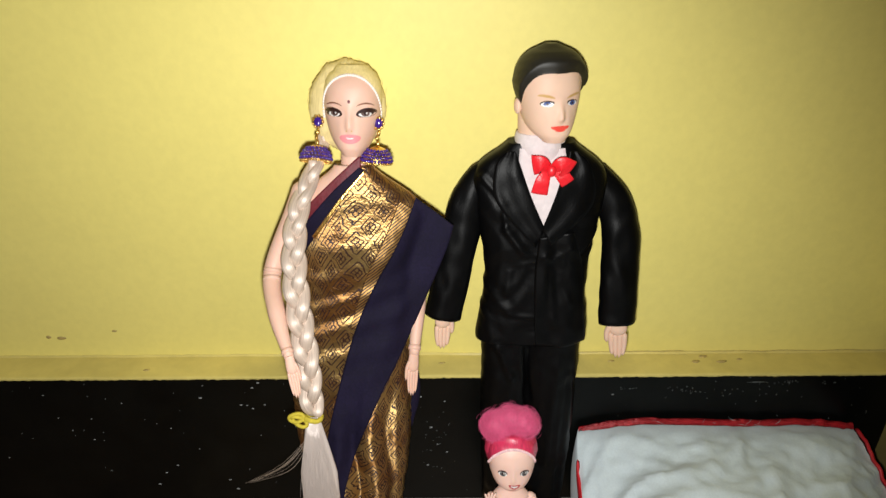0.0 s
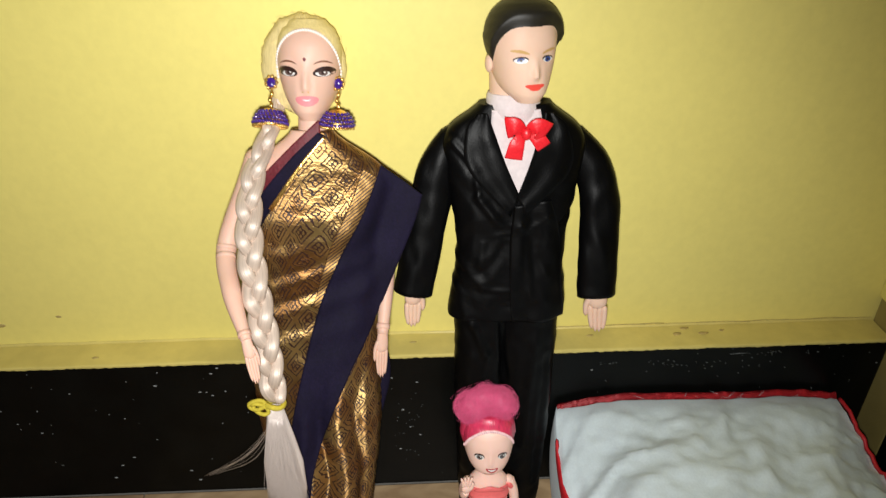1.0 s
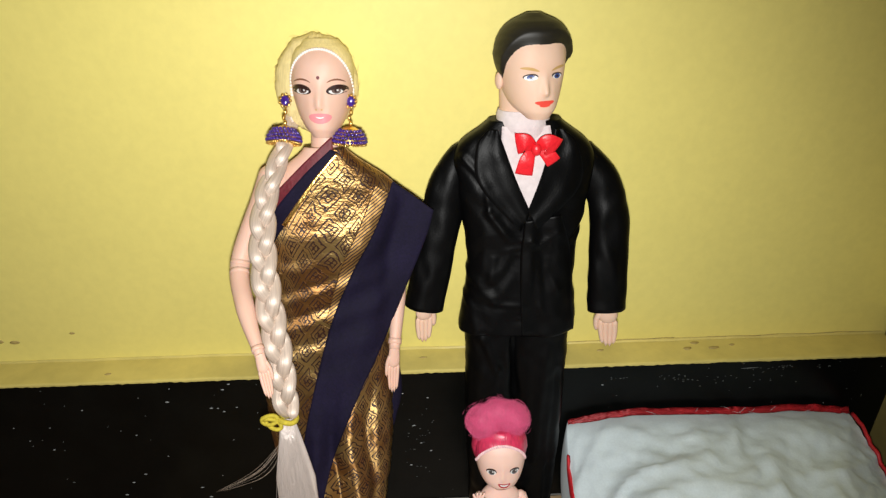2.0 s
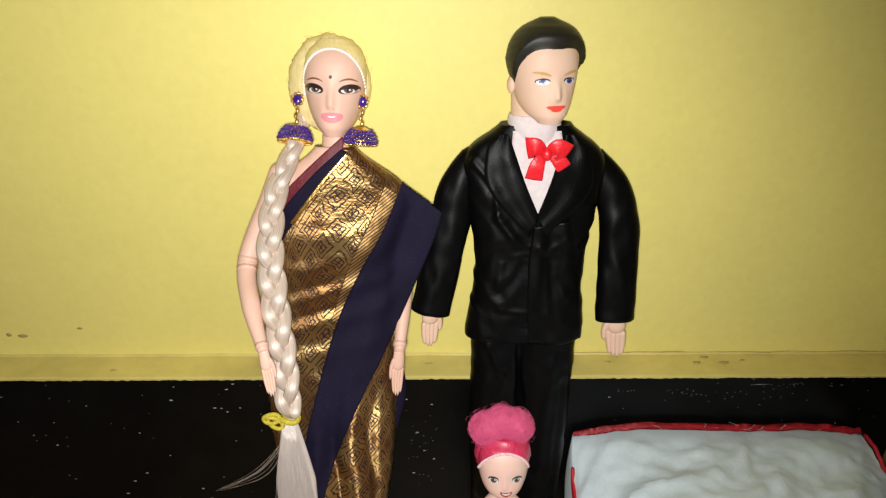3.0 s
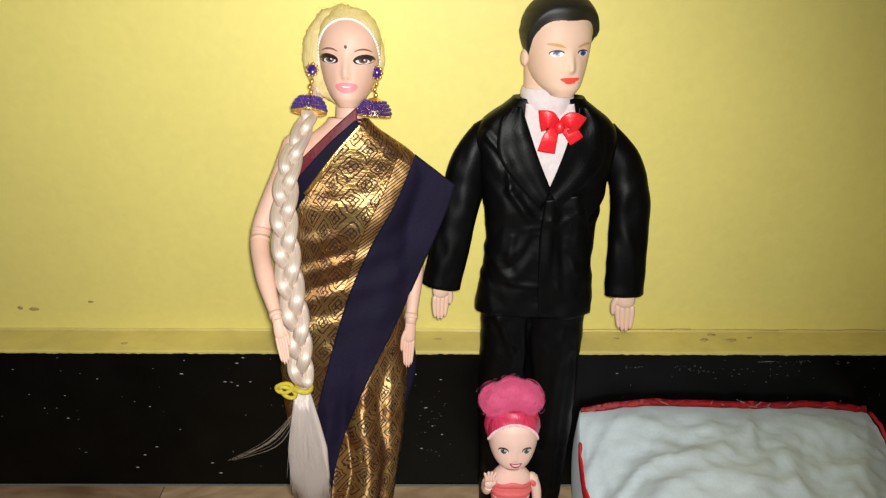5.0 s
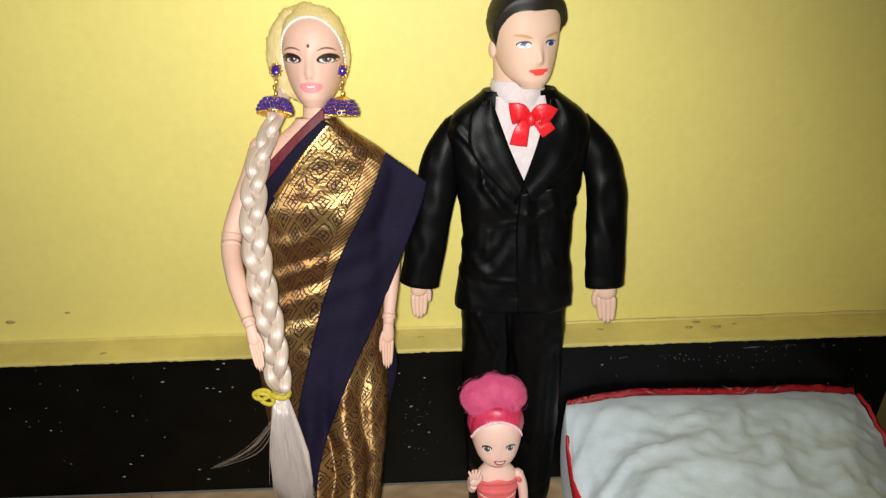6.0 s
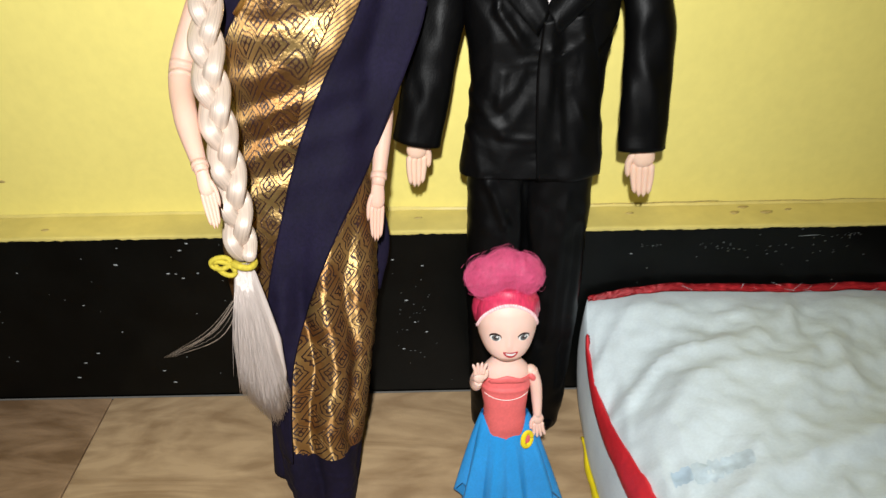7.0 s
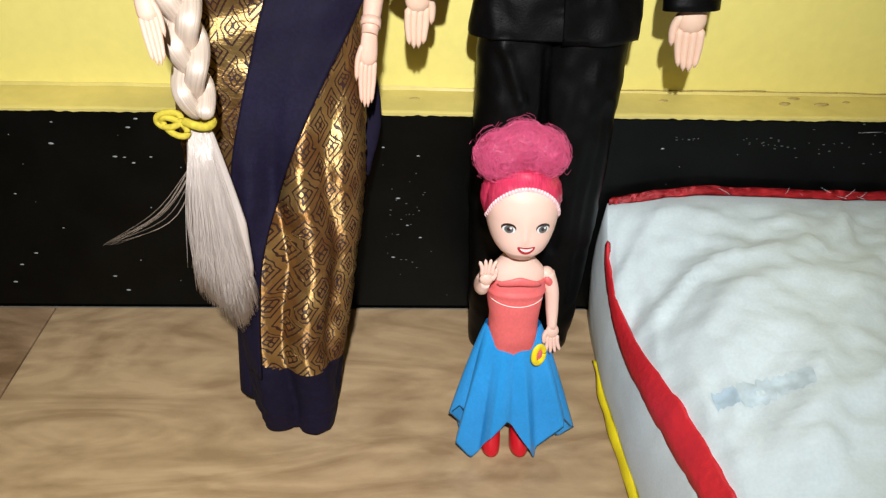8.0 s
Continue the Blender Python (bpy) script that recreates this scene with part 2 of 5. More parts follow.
# pale pink that stands in for the shine along the hairline
PINK_GLINT = material("hairline_highlight_pink", (0.84, 0.56, 0.58), rough=0.4, grain=0.2, grain_scale=900)
RED_VINYL = material("red_vinyl", (0.6, 0.01, 0.02), rough=0.35)
YELLOW_ELASTIC = material("yellow_elastic", (0.50, 0.40, 0.03), rough=0.8, grain=0.25, grain_scale=700, bump=0.2, bump_scale=900)
LASH = material("dark_brown_paint", (0.03, 0.012, 0.01), rough=0.4)
BROW = material("ochre_paint", (0.54, 0.33, 0.12), rough=0.5)
EYE_WHITE = material("white_paint", (0.72, 0.70, 0.69), rough=0.4)
BROWN_IRIS = material("brown_paint", (0.13, 0.085, 0.075), rough=0.3)
BLUE_IRIS = material("blue_paint", (0.04, 0.075, 0.24), rough=0.3)
GREY_IRIS = material("grey_paint", (0.10, 0.11, 0.11), rough=0.3)
PINK_LIP = material("pink_paint", (0.68, 0.23, 0.25), rough=0.4)
CHERRY_LIP = material("cherry_paint", (0.42, 0.02, 0.03), rough=0.35)
RED_LIP = material("red_paint", (0.75, 0.07, 0.05), rough=0.35)
WOMAN_BROW = material("soft_brown_paint", (0.20, 0.085, 0.05), rough=0.5)
BINDI = material("bindi_paint", (0.12, 0.006, 0.01), rough=0.5)

# ---- mesh building ----


class Shape:
    """Gathers pieces of one mesh: points, faces, a material for each face and flat coordinates for weaves."""

    def __init__(self):
        self.v, self.f, self.m, self.uv, self.mats = [], [], [], [], []

    def slot(self, mat):
        if mat not in self.mats:
            self.mats.append(mat)
        return self.mats.index(mat)

    def add(self, verts, faces, mat, uvs=None, m=None):
        base = len(self.v)
        for p in verts:
            p = Vector(p)
            self.v.append(tuple(m @ p) if m else tuple(p))
        for k, face in enumerate(faces):
            self.f.append([base + i for i in face])
            self.m.append(self.slot(mat[k] if isinstance(mat, list) else mat))
        self.uv += [tuple(q) for q in uvs] if uvs is not None else [(p[0], p[2]) for p in verts]

    def join(self, other, m=None):
        base = len(self.v)
        self.v += [tuple(m @ Vector(p)) for p in other.v] if m else other.v
        self.f += [[base + i for i in f] for f in other.f]
        self.m += [self.slot(other.mats[i]) for i in other.m]
        self.uv += other.uv

    def tree(self):
        return BVHTree.FromPolygons([Vector(p) for p in self.v], self.f)

    def mesh(self, name, smooth=True):
        me = bpy.data.meshes.new(name)
        me.from_pydata(self.v, [], self.f)
        for mat in self.mats:
            me.materials.append(mat)
        me.polygons.foreach_set("material_index", self.m)
        me.polygons.foreach_set("use_smooth", [smooth and len(f) < 7 for f in self.f])
        layer = me.uv_layers.new(name="UVMap")
        idx = np.empty(len(me.loops), dtype=np.int32)
        me.loops.foreach_get("vertex_index", idx)
        layer.data.foreach_set("uv", np.array(self.uv, dtype=np.float32)[idx].ravel())
        me.update()
        return me


def part(name, shape, parent=None, label="", smooth=True, m=None):
    ob = new(name, shape.mesh(name, smooth))
    if parent:
        ob.parent = parent
    if m:
        ob.matrix_basis = m
    return tagged(ob, label)


def empty(name, m=None):
    ob = new(name)
    ob.empty_display_size = 0.02
    if m:
        ob.matrix_basis = m
    return ob


def grid(shape, pts, mat, closed=False, caps=(False, False), uvs=None, m=None):
    """Faces over an array of points, rows by columns; closed joins the last column to the first."""
    pts = np.asarray(pts, dtype=float)
    r, c = pts.shape[:2]
    faces, mats, cols = [], [], c if closed else c - 1
    for i in range(r - 1):
        for j in range(cols):
            k = (j + 1) % c
            faces.append([i * c + j, i * c + k, (i + 1) * c + k, (i + 1) * c + j])
            mats.append(mat(pts[i, j], i, j) if callable(mat) else mat)
    if closed:
        for flag, i in zip(caps, (0, r - 1)):
            if flag:
                ring = [i * c + j for j in range(c)]
                faces.append(ring[::-1] if i == 0 else ring)
                mats.append(mat(pts[i, 0], i, 0) if callable(mat) else mat)
    shape.add(pts.reshape(-1, 3), faces, mats, uvs, m)


def smooth_rows(rows, n, soft=0.6):
    rows = np.array(rows, dtype=float)
    t = np.linspace(0, 1, len(rows))
    key = (rows[:, 0] - rows[0, 0]) / (rows[-1, 0] - rows[0, 0])
    s = np.linspace(0, 1, n)
    out = np.stack([np.interp(s, key, rows[:, k]) for k in range(rows.shape[1])], 1)
    w = max(1, int(n / len(rows) * soft))
    for k in range(1, rows.shape[1]):
        pad = np.pad(out[:, k], w, mode="edge")
        ker = np.ones(2 * w + 1) / (2 * w + 1)
        out[:, k] = np.convolve(pad, ker, mode="valid")
    return out


def loft(shape, rows, mat, seg=72, n=90, power=2.0, push=None, caps=(True, True), soft=0.6, m=None):
    """Upright body through rows of (z, x, y, half width, depth in front, depth behind)."""
    rows = smooth_rows(rows, n, soft)
    a = np.linspace(0, 2 * math.pi, seg, endpoint=False)
    c, s = np.cos(a), np.sin(a)
    e = 2.0 / power
    cx, sx = np.sign(c) * np.abs(c) ** e, np.sign(s) * np.abs(s) ** e
    pts, uvs = np.zeros((n, seg, 3)), np.zeros((n, seg, 2))
    for i, (z, x, y, w, df, db) in enumerate(rows):
        pts[i, :, 0] = x + w * cx
        pts[i, :, 1] = y - np.where(s > 0, df, db) * sx
        pts[i, :, 2] = z
        uvs[i, :, 0] = x + (w + 0.4 * df) * -(a - math.pi / 2) * 0.75
        uvs[i, :, 1] = z
    if push:
        d = np.array([[push(pts[i, j], a[j], i / (n - 1)) for j in range(seg)] for i in range(n)])
        pts[:, :, 0] += d * c
        pts[:, :, 1] -= d * s
    grid(shape, pts, mat, True, caps, uvs.reshape(-1, 2), m)


def curve_points(pts, n):
    """A smooth line through a few points."""
    pts = [Vector(p) for p in pts]
    pts = [2 * pts[0] - pts[1]] + pts + [2 * pts[-1] - pts[-2]]
    out = []
    for k in range(n):
        f = k / (n - 1) * (len(pts) - 3)
        i = min(int(f), len(pts) - 4)
        t = f - i
        a, b, c, d = pts[i:i + 4]
        out.append(0.5 * ((2 * b) + (c - a) * t + (2 * a - 5 * b + 4 * c - d) * t * t + (3 * b - a - 3 * c + d) * t ** 3))
    return out


def tube(shape, pts, radii, mat, seg=12, flat=1.0, side=(0, 1, 0), round_ends=True, m=None):
    """Tube along a line; radii at even steps, flat squeezes it along the side direction."""
    n = len(pts)
    r = np.interp(np.linspace(0, 1, n), np.linspace(0, 1, len(radii)), radii)
    if round_ends:
        length = sum((pts[i + 1] - pts[i]).length for i in range(n - 1))
        d = np.cumsum([0] + [(pts[i + 1] - pts[i]).length for i in range(n - 1)])
        near = np.minimum(d, length - d)
        r = r * np.sqrt(np.clip(1 - (1 - np.clip(near / np.maximum(r, 1e-6), 0, 1)) ** 2, 0.02, 1))
    rows, uvs, along = [], [], 0.0
    for i in range(n):
        tan = (pts[min(i + 1, n - 1)] - pts[max(i - 1, 0)]).normalized()
        y = Vector(side) - tan * tan.dot(Vector(side))
        y.normalize()
        x = tan.cross(y)
        along += (pts[i] - pts[i - 1]).length if i else 0
        rows.append([pts[i] + (x * math.cos(k * 2 * math.pi / seg) + y * math.sin(k * 2 * math.pi / seg) * flat) * r[i] for k in range(seg)])
        uvs += [(k / seg * 0.01, along) for k in range(seg)]
    grid(shape, rows, mat, True, (True, True), uvs, m)


def ball(shape, centre, radii, mat, seg=16, n=10, push=None, m=None):
    pts = []
    for i in range(n + 1):
        p = math.pi * (0.002 + 0.996 * i / n)
        row = []
        for j in range(seg):
            a = 2 * math.pi * j / seg
            d = Vector((math.sin(p) * math.cos(a), math.sin(p) * math.sin(a), -math.cos(p)))
            k = 1 + (push(d) if push else 0)
            row.append([centre[q] + d[q] * radii[q] * k for q in range(3)])
        pts.append(row)
    grid(shape, pts, mat, True, (True, True), None, m)


def box(shape, lo, hi, mat, bevel=0.0):
    bm = bmesh.new()
    bmesh.ops.create_cube(bm, size=1)
    for v in bm.verts:
        v.co = Vector([lo[k] + (hi[k] - lo[k]) * (v.co[k] + 0.5) for k in range(3)])
    if bevel:
        bmesh.ops.bevel(bm, geom=bm.edges[:], offset=bevel, segments=2, affect="EDGES", profile=0.6)
    bm.verts.ensure_lookup_table()
    shape.add([tuple(v.co) for v in bm.verts], [[v.index for v in f.verts] for f in bm.faces], mat)
    bm.free()


def front(tree, x, z, miss=None):
    hit = tree.ray_cast(Vector((x, -1, z)), Vector((0, 1, 0)))
    return hit[0].y if hit[0] else miss


def spot(shape, tree, x, z, w, h, mat, lift, bend=0.0, tilt=0.0):
    """A small painted oval that follows the surface in front of it."""
    ring, rows = 18, []
    for k in range(4):
        row = []
        for j in range(ring):
            a = 2 * math.pi * j / ring
            px, pz = w * math.cos(a) * k / 3, h * math.sin(a) * k / 3
            pz += bend * (px / w) ** 2 + tilt * px
            y = front(tree, x + px, z + pz, None)
            row.append((x + px, (y if y is not None else front(tree, x, z, 0.0)) - lift, z + pz))
        rows.append(row)
    grid(shape, rows, mat, True, (True, False))


def wavy(p, scale, seed=0.0):
    return noise.noise(Vector((p[0] * scale + seed, p[1] * scale, p[2] * scale)))


def ridged(x, y, k, seed=3.0):
    return 0.35 - abs(noise.noise(Vector((x * k, y * k, seed))))


def crumple(x, z, size, seed=0.0):
    """Flat facets between sharp creases, as in stiff satin."""
    d = 0.0
    for k, (ang, long) in enumerate(((0.5, 1.0), (1.9, 0.8), (2.7, 1.3), (1.2, 0.62))):
        q = (math.cos(ang) * x + math.sin(ang) * z) / (size * long) + 1.6 * noise.noise(Vector((x * 45 + seed, z * 45, k * 5.3 + seed)))
        d += (2 * abs(q - math.floor(q + 0.5)) - 0.5) * long
    return d / 3.7


def sheet(shape, tree, left, right, mat, lift, n=50, c=14, thick=0.0012, fall=-0.013, ripple=0.0):
    """A strip of cloth between two side lines of (x, z), laid on what lies behind it."""
    a = curve_points([(p[0], 0, p[1]) for p in left], n)
    b = curve_points([(p[0], 0, p[1]) for p in right], n)
    y = np.zeros((n, c))
    for i in range(n):
        for j in range(c):
            p = a[i].lerp(b[i], j / (c - 1))
            hit = front(tree, p.x, p.z, None)
            y[i, j] = fall if hit is None else min(hit, fall + 0.02)
    for _ in range(6):
        q = np.pad(y, 1, mode="edge")
        y = np.minimum(y, (q[:-2, 1:-1] + q[2:, 1:-1] + q[1:-1, :-2] + q[1:-1, 2:] + 2 * y) / 6)
    outer, inner, uvs = [], [], []
    for i in range(n):
        ro, ri = [], []
        for j in range(c):
            t = j / (c - 1)
            p = a[i].lerp(b[i], t)
            w = ripple * math.sin(t * 9 + i * 0.05) + ripple * 0.8 * wavy((p.x, 0, p.z), 60)
            ro.append((p.x, y[i, j] - lift - w, p.z))
            ri.append((p.x, y[i, j] - lift - w + thick, p.z))
            uvs.append((t * 0.03, p.z))
        outer.append(ro)
        inner.append(ri[::-1])
    # the rims have corners of their own, so that cut edges stay crisp
    rims, uvs2 = [], []
    for i in range(n):
        o, q, w = outer[i], inner[i], uvs[i * c:(i + 1) * c]
        rims.append(o + [o[-1], q[0]] + q + [q[-1], o[0]])
        uvs2 += w + [w[-1], w[-1]] + w[::-1] + [w[0], w[0]]
    grid(shape, rims, mat, True, (True, True), uvs2)

# ---- structure ----
WALL_Y, FACE_Y, EAST_X, WEST_X, SOUTH_Y, TOP, LEDGE = 0.821, 0.800, 0.4005, -1.7, -1.6, 2.5, 0.1098


def slab(name, lo, hi, mat, label, bevel=0.0):
    s = Shape()
    box(s, lo, hi, mat, bevel)
    return tagged(part(name, s, None, "", False), label, "", "", "structure")


slab("wall_north", (WEST_X - 0.1, WALL_Y, 0), (EAST_X + 0.13, WALL_Y + 0.1, TOP), YELLOW_WALL, "plain yellow painted plaster wall")
slab("wall_west", (WEST_X - 0.1, SOUTH_Y, 0), (WEST_X, WALL_Y, TOP), YELLOW_WALL, "plain yellow painted plaster wall")
slab("wall_south", (WEST_X - 0.1, SOUTH_Y - 0.1, 0), (EAST_X + 0.13, SOUTH_Y, TOP), YELLOW_WALL, "plain yellow painted plaster wall")
slab("wall_east", (EAST_X + 0.0305, SOUTH_Y, 0), (EAST_X + 0.13, WALL_Y, TOP), YELLOW_WALL, "yellow painted side wall meeting the corner")
slab("plaster_return", (EAST_X - 0.001, 0.2, 0.127), (EAST_X + 0.03, WALL_Y, TOP), YELLOW_WALL, "yellow plaster edge standing proud in the corner", 0.001)
slab("ceiling", (WEST_X - 0.1, SOUTH_Y - 0.1, TOP), (EAST_X + 0.13, WALL_Y + 0.1, TOP + 0.1), CEILING, "plain white painted ceiling")
slab("corner_post", (EAST_X + 0.0005, 0.777, 0), (EAST_X + 0.030, FACE_Y + 0.02, 0.1265), OLIVE, "olive painted timber post end in the corner", 0.001)
slab("baseboard_east", (EAST_X - 0.0005, SOUTH_Y, 0), (EAST_X + 0.030, 0.776, 0.110), BLACK_PAINT, "black painted skirting along the side wall", 0.001)


# the skirting stands proud of the wall; its top ledge carries old yellow paint that laps unevenly over the edge
skirting = slab("baseboard_north", (-1.69, FACE_Y, 0), (EAST_X, WALL_Y, LEDGE - 0.001), BLACK_PAINT, "black painted skirting with white paint specks", 0.0015)
ledge = Shape()
rows = []
for i in range(1400):
    x = -1.0 + (EAST_X + 1.0) * i / 1399
    lap = 0.0006 + 0.0005 * noise.noise(Vector((x * 70, 2, 0))) + 0.0006 * noise.noise(Vector((x * 330, 5, 0)))
    top = LEDGE + 0.0004 * noise.noise(Vector((x * 40, 8, 0)))
    rows.append([(x, FACE_Y - 0.0004, LEDGE - 0.0010 - lap), (x, FACE_Y - 0.0004, top - 0.0006), (x, FACE_Y + 0.0008, top), (x, FACE_Y + 0.011, top + 0.0005 * noise.noise(Vector((x * 60, 4, 0)))), (x, WALL_Y - 0.001, top), (x, WALL_Y - 0.0004, top + 0.0012 + 0.0012 * noise.noise(Vector((x * 16, 3, 3)))), (x, WALL_Y, top + 0.0012), (x, WALL_Y, LEDGE - 0.003)])
grid(ledge, rows, YELLOW_BAND, True, (True, True))
tagged(part("trim", ledge, None, "", False), "duller yellow painted ledge on top of the skirting", "", "", "structure")

specks = Shape()
rng = random.Random(4)
for k in range(100):
    x = rng.choice((rng.uniform(-0.22, 0.06), rng.uniform(-0.16, 0.14), rng.uniform(0.18, 0.4)))
    z = 0.107 - abs(rng.gauss(0, 0.045))
    if z < 0.004:
        continue
    r = 0.0002 + 0.0005 * rng.random() ** 4
    ball(specks, (x, FACE_Y - 0.0001, z), (r * rng.uniform(0.9, 2.0), 0.0002, r * 0.6), SPECK if k % 3 else SMEAR, 7, 4)
for x, z, r in ((-0.037, 0.093, 0.0014), (-0.003, 0.101, 0.0012), (0.001, 0.105, 0.0011), (-0.012, 0.087, 0.0012), (-0.005, 0.084, 0.0010), (0.003, 0.087, 0.0008),
                (-0.063, 0.034, 0.0012), (-0.072, 0.027, 0.0012), (-0.079, 0.016, 0.0015), (-0.030, 0.020, 0.0012), (-0.026, 0.011, 0.0014), (-0.113, 0.058, 0.001),
                (0.102, 0.093, 0.0009), (0.117, 0.089, 0.0009), (0.108, 0.067, 0.0012), (0.112, 0.052, 0.0009), (0.118, 0.045, 0.0010), (0.105, 0.033, 0.0011), (0.222, 0.094, 0.0009)):
    ball(specks, (x, FACE_Y - 0.0001, z), (r * 0.85, 0.0003, r * 0.36), SPECK, 9, 5, push=lambda d: 0.4 * noise.noise(d * 2.1 + Vector((r * 9000, 0, 0))))
# rubbed paint and scratches below the ledge
for x, z, w, h, count in ((0.309, 0.1030, 0.0060, 0.0003, 5), (0.331, 0.1030, 0.0045, 0.0012, 14), (0.271, 0.0960, 0.0040, 0.0014, 10), (0.262, 0.0985, 0.0050, 0.0016, 8), (0.352, 0.1025, 0.0060, 0.0010, 8), (0.232, 0.0990, 0.0060, 0.0016, 8), (0.30, 0.096, 0.05, 0.006, 26), (0.11, 0.06, 0.012, 0.03, 24)):
    for k in range(count):
        ball(specks, (x + rng.gauss(0, 0.6) * w, FACE_Y - 0.0001, z + rng.gauss(0, 0.6) * h), (rng.uniform(0.0002, 0.0007), 0.0002, rng.uniform(0.00012, 0.0003)), SMEAR, 7, 4)
tube(specks, [Vector((0.3040, FACE_Y, 0.1026)), Vector((0.3090, FACE_Y, 0.1030)), Vector((0.3150, FACE_Y, 0.1033))], [0.00018], SPECK, 5)
tagged(part("paint_speck", specks, skirting), kind="stuff")

marks = Shape()
for x, z, w, h in ((-0.126, 0.1247, 0.0028, 0.0013), (-0.134, 0.1255, 0.0016, 0.0013), (-0.091, 0.130, 0.0016, 0.0008), (-0.19, 0.16, 0.002, 0.001)):
    ball(marks, (x, WALL_Y, z), (w, 0.0003, h), SCUFF, 10, 5, push=lambda d: 0.35 * noise.noise(d * 2.3))
for x, y, w, h in ((0.275, 0.812, 0.0024, 0.0016), (0.281, 0.817, 0.0028, 0.0015), (0.291, 0.812, 0.0032, 0.0013), (0.303, 0.814, 0.0018, 0.0010), (0.222, 0.813, 0.0022, 0.0010), (0.02, 0.809, 0.0016, 0.0010), (-0.07, 0.807, 0.002, 0.001), (0.115, 0.812, 0.0024, 0.0008)):
    ball(marks, (x, y, LEDGE), (w, h, 0.0006), SCUFF, 10, 5, push=lambda d: 0.35 * noise.noise(d * 2.3))
# fine cleft where the ledge paint has shrunk from the wall
for k in range(60):
    x0 = -0.25 + k * 0.0108
    seen = 0.10 + 0.85 * (x0 > 0.20)
    if rng.random() > seen:
        continue
    line = [(x0 + 0.0118 * q / 5, WALL_Y - 0.0005, LEDGE + 0.0016 + 0.0009 * noise.noise(Vector(((x0 + 0.0118 * q / 5) * 55, 3, 1)))) for q in range(6)]
    tube(marks, [Vector(p) for p in line], [0.00012 + 0.0002 * rng.random()], SCUFF, 5, round_ends=False)
tagged(part("wall_scuff", marks), "small brown scuffs and chips on yellow paint", "", "", "structure")

floor = slab("floor", (WEST_X, SOUTH_Y, -0.06), (EAST_X + 0.03, WALL_Y, -0.006), SLAB, "wood-look floor laid in large tan tiles")
TILE = 0.6
tile_light, tile_dark = Shape(), Shape()
box(tile_light, (0, 0, -0.006), (TILE - 0.0008, TILE - 0.0008, 0), WOOD, 0.0006)
box(tile_dark, (0, 0, -0.006), (TILE - 0.0008, TILE - 0.0008, 0), WOOD_DARK, 0.0006)
light_mesh, dark_mesh = tile_light.mesh("tile", False), tile_dark.mesh("tile", False)
for i in range(-3, 1):
    for j in range(4):
        t = new("tile", dark_mesh if (i + j) % 2 else light_mesh)
        t.parent = floor
        t.location = (-0.064 + i * TILE, FACE_Y - TILE * (j + 1), 0)
        if i == 0:
            t.scale = (0.773, 1, 1)


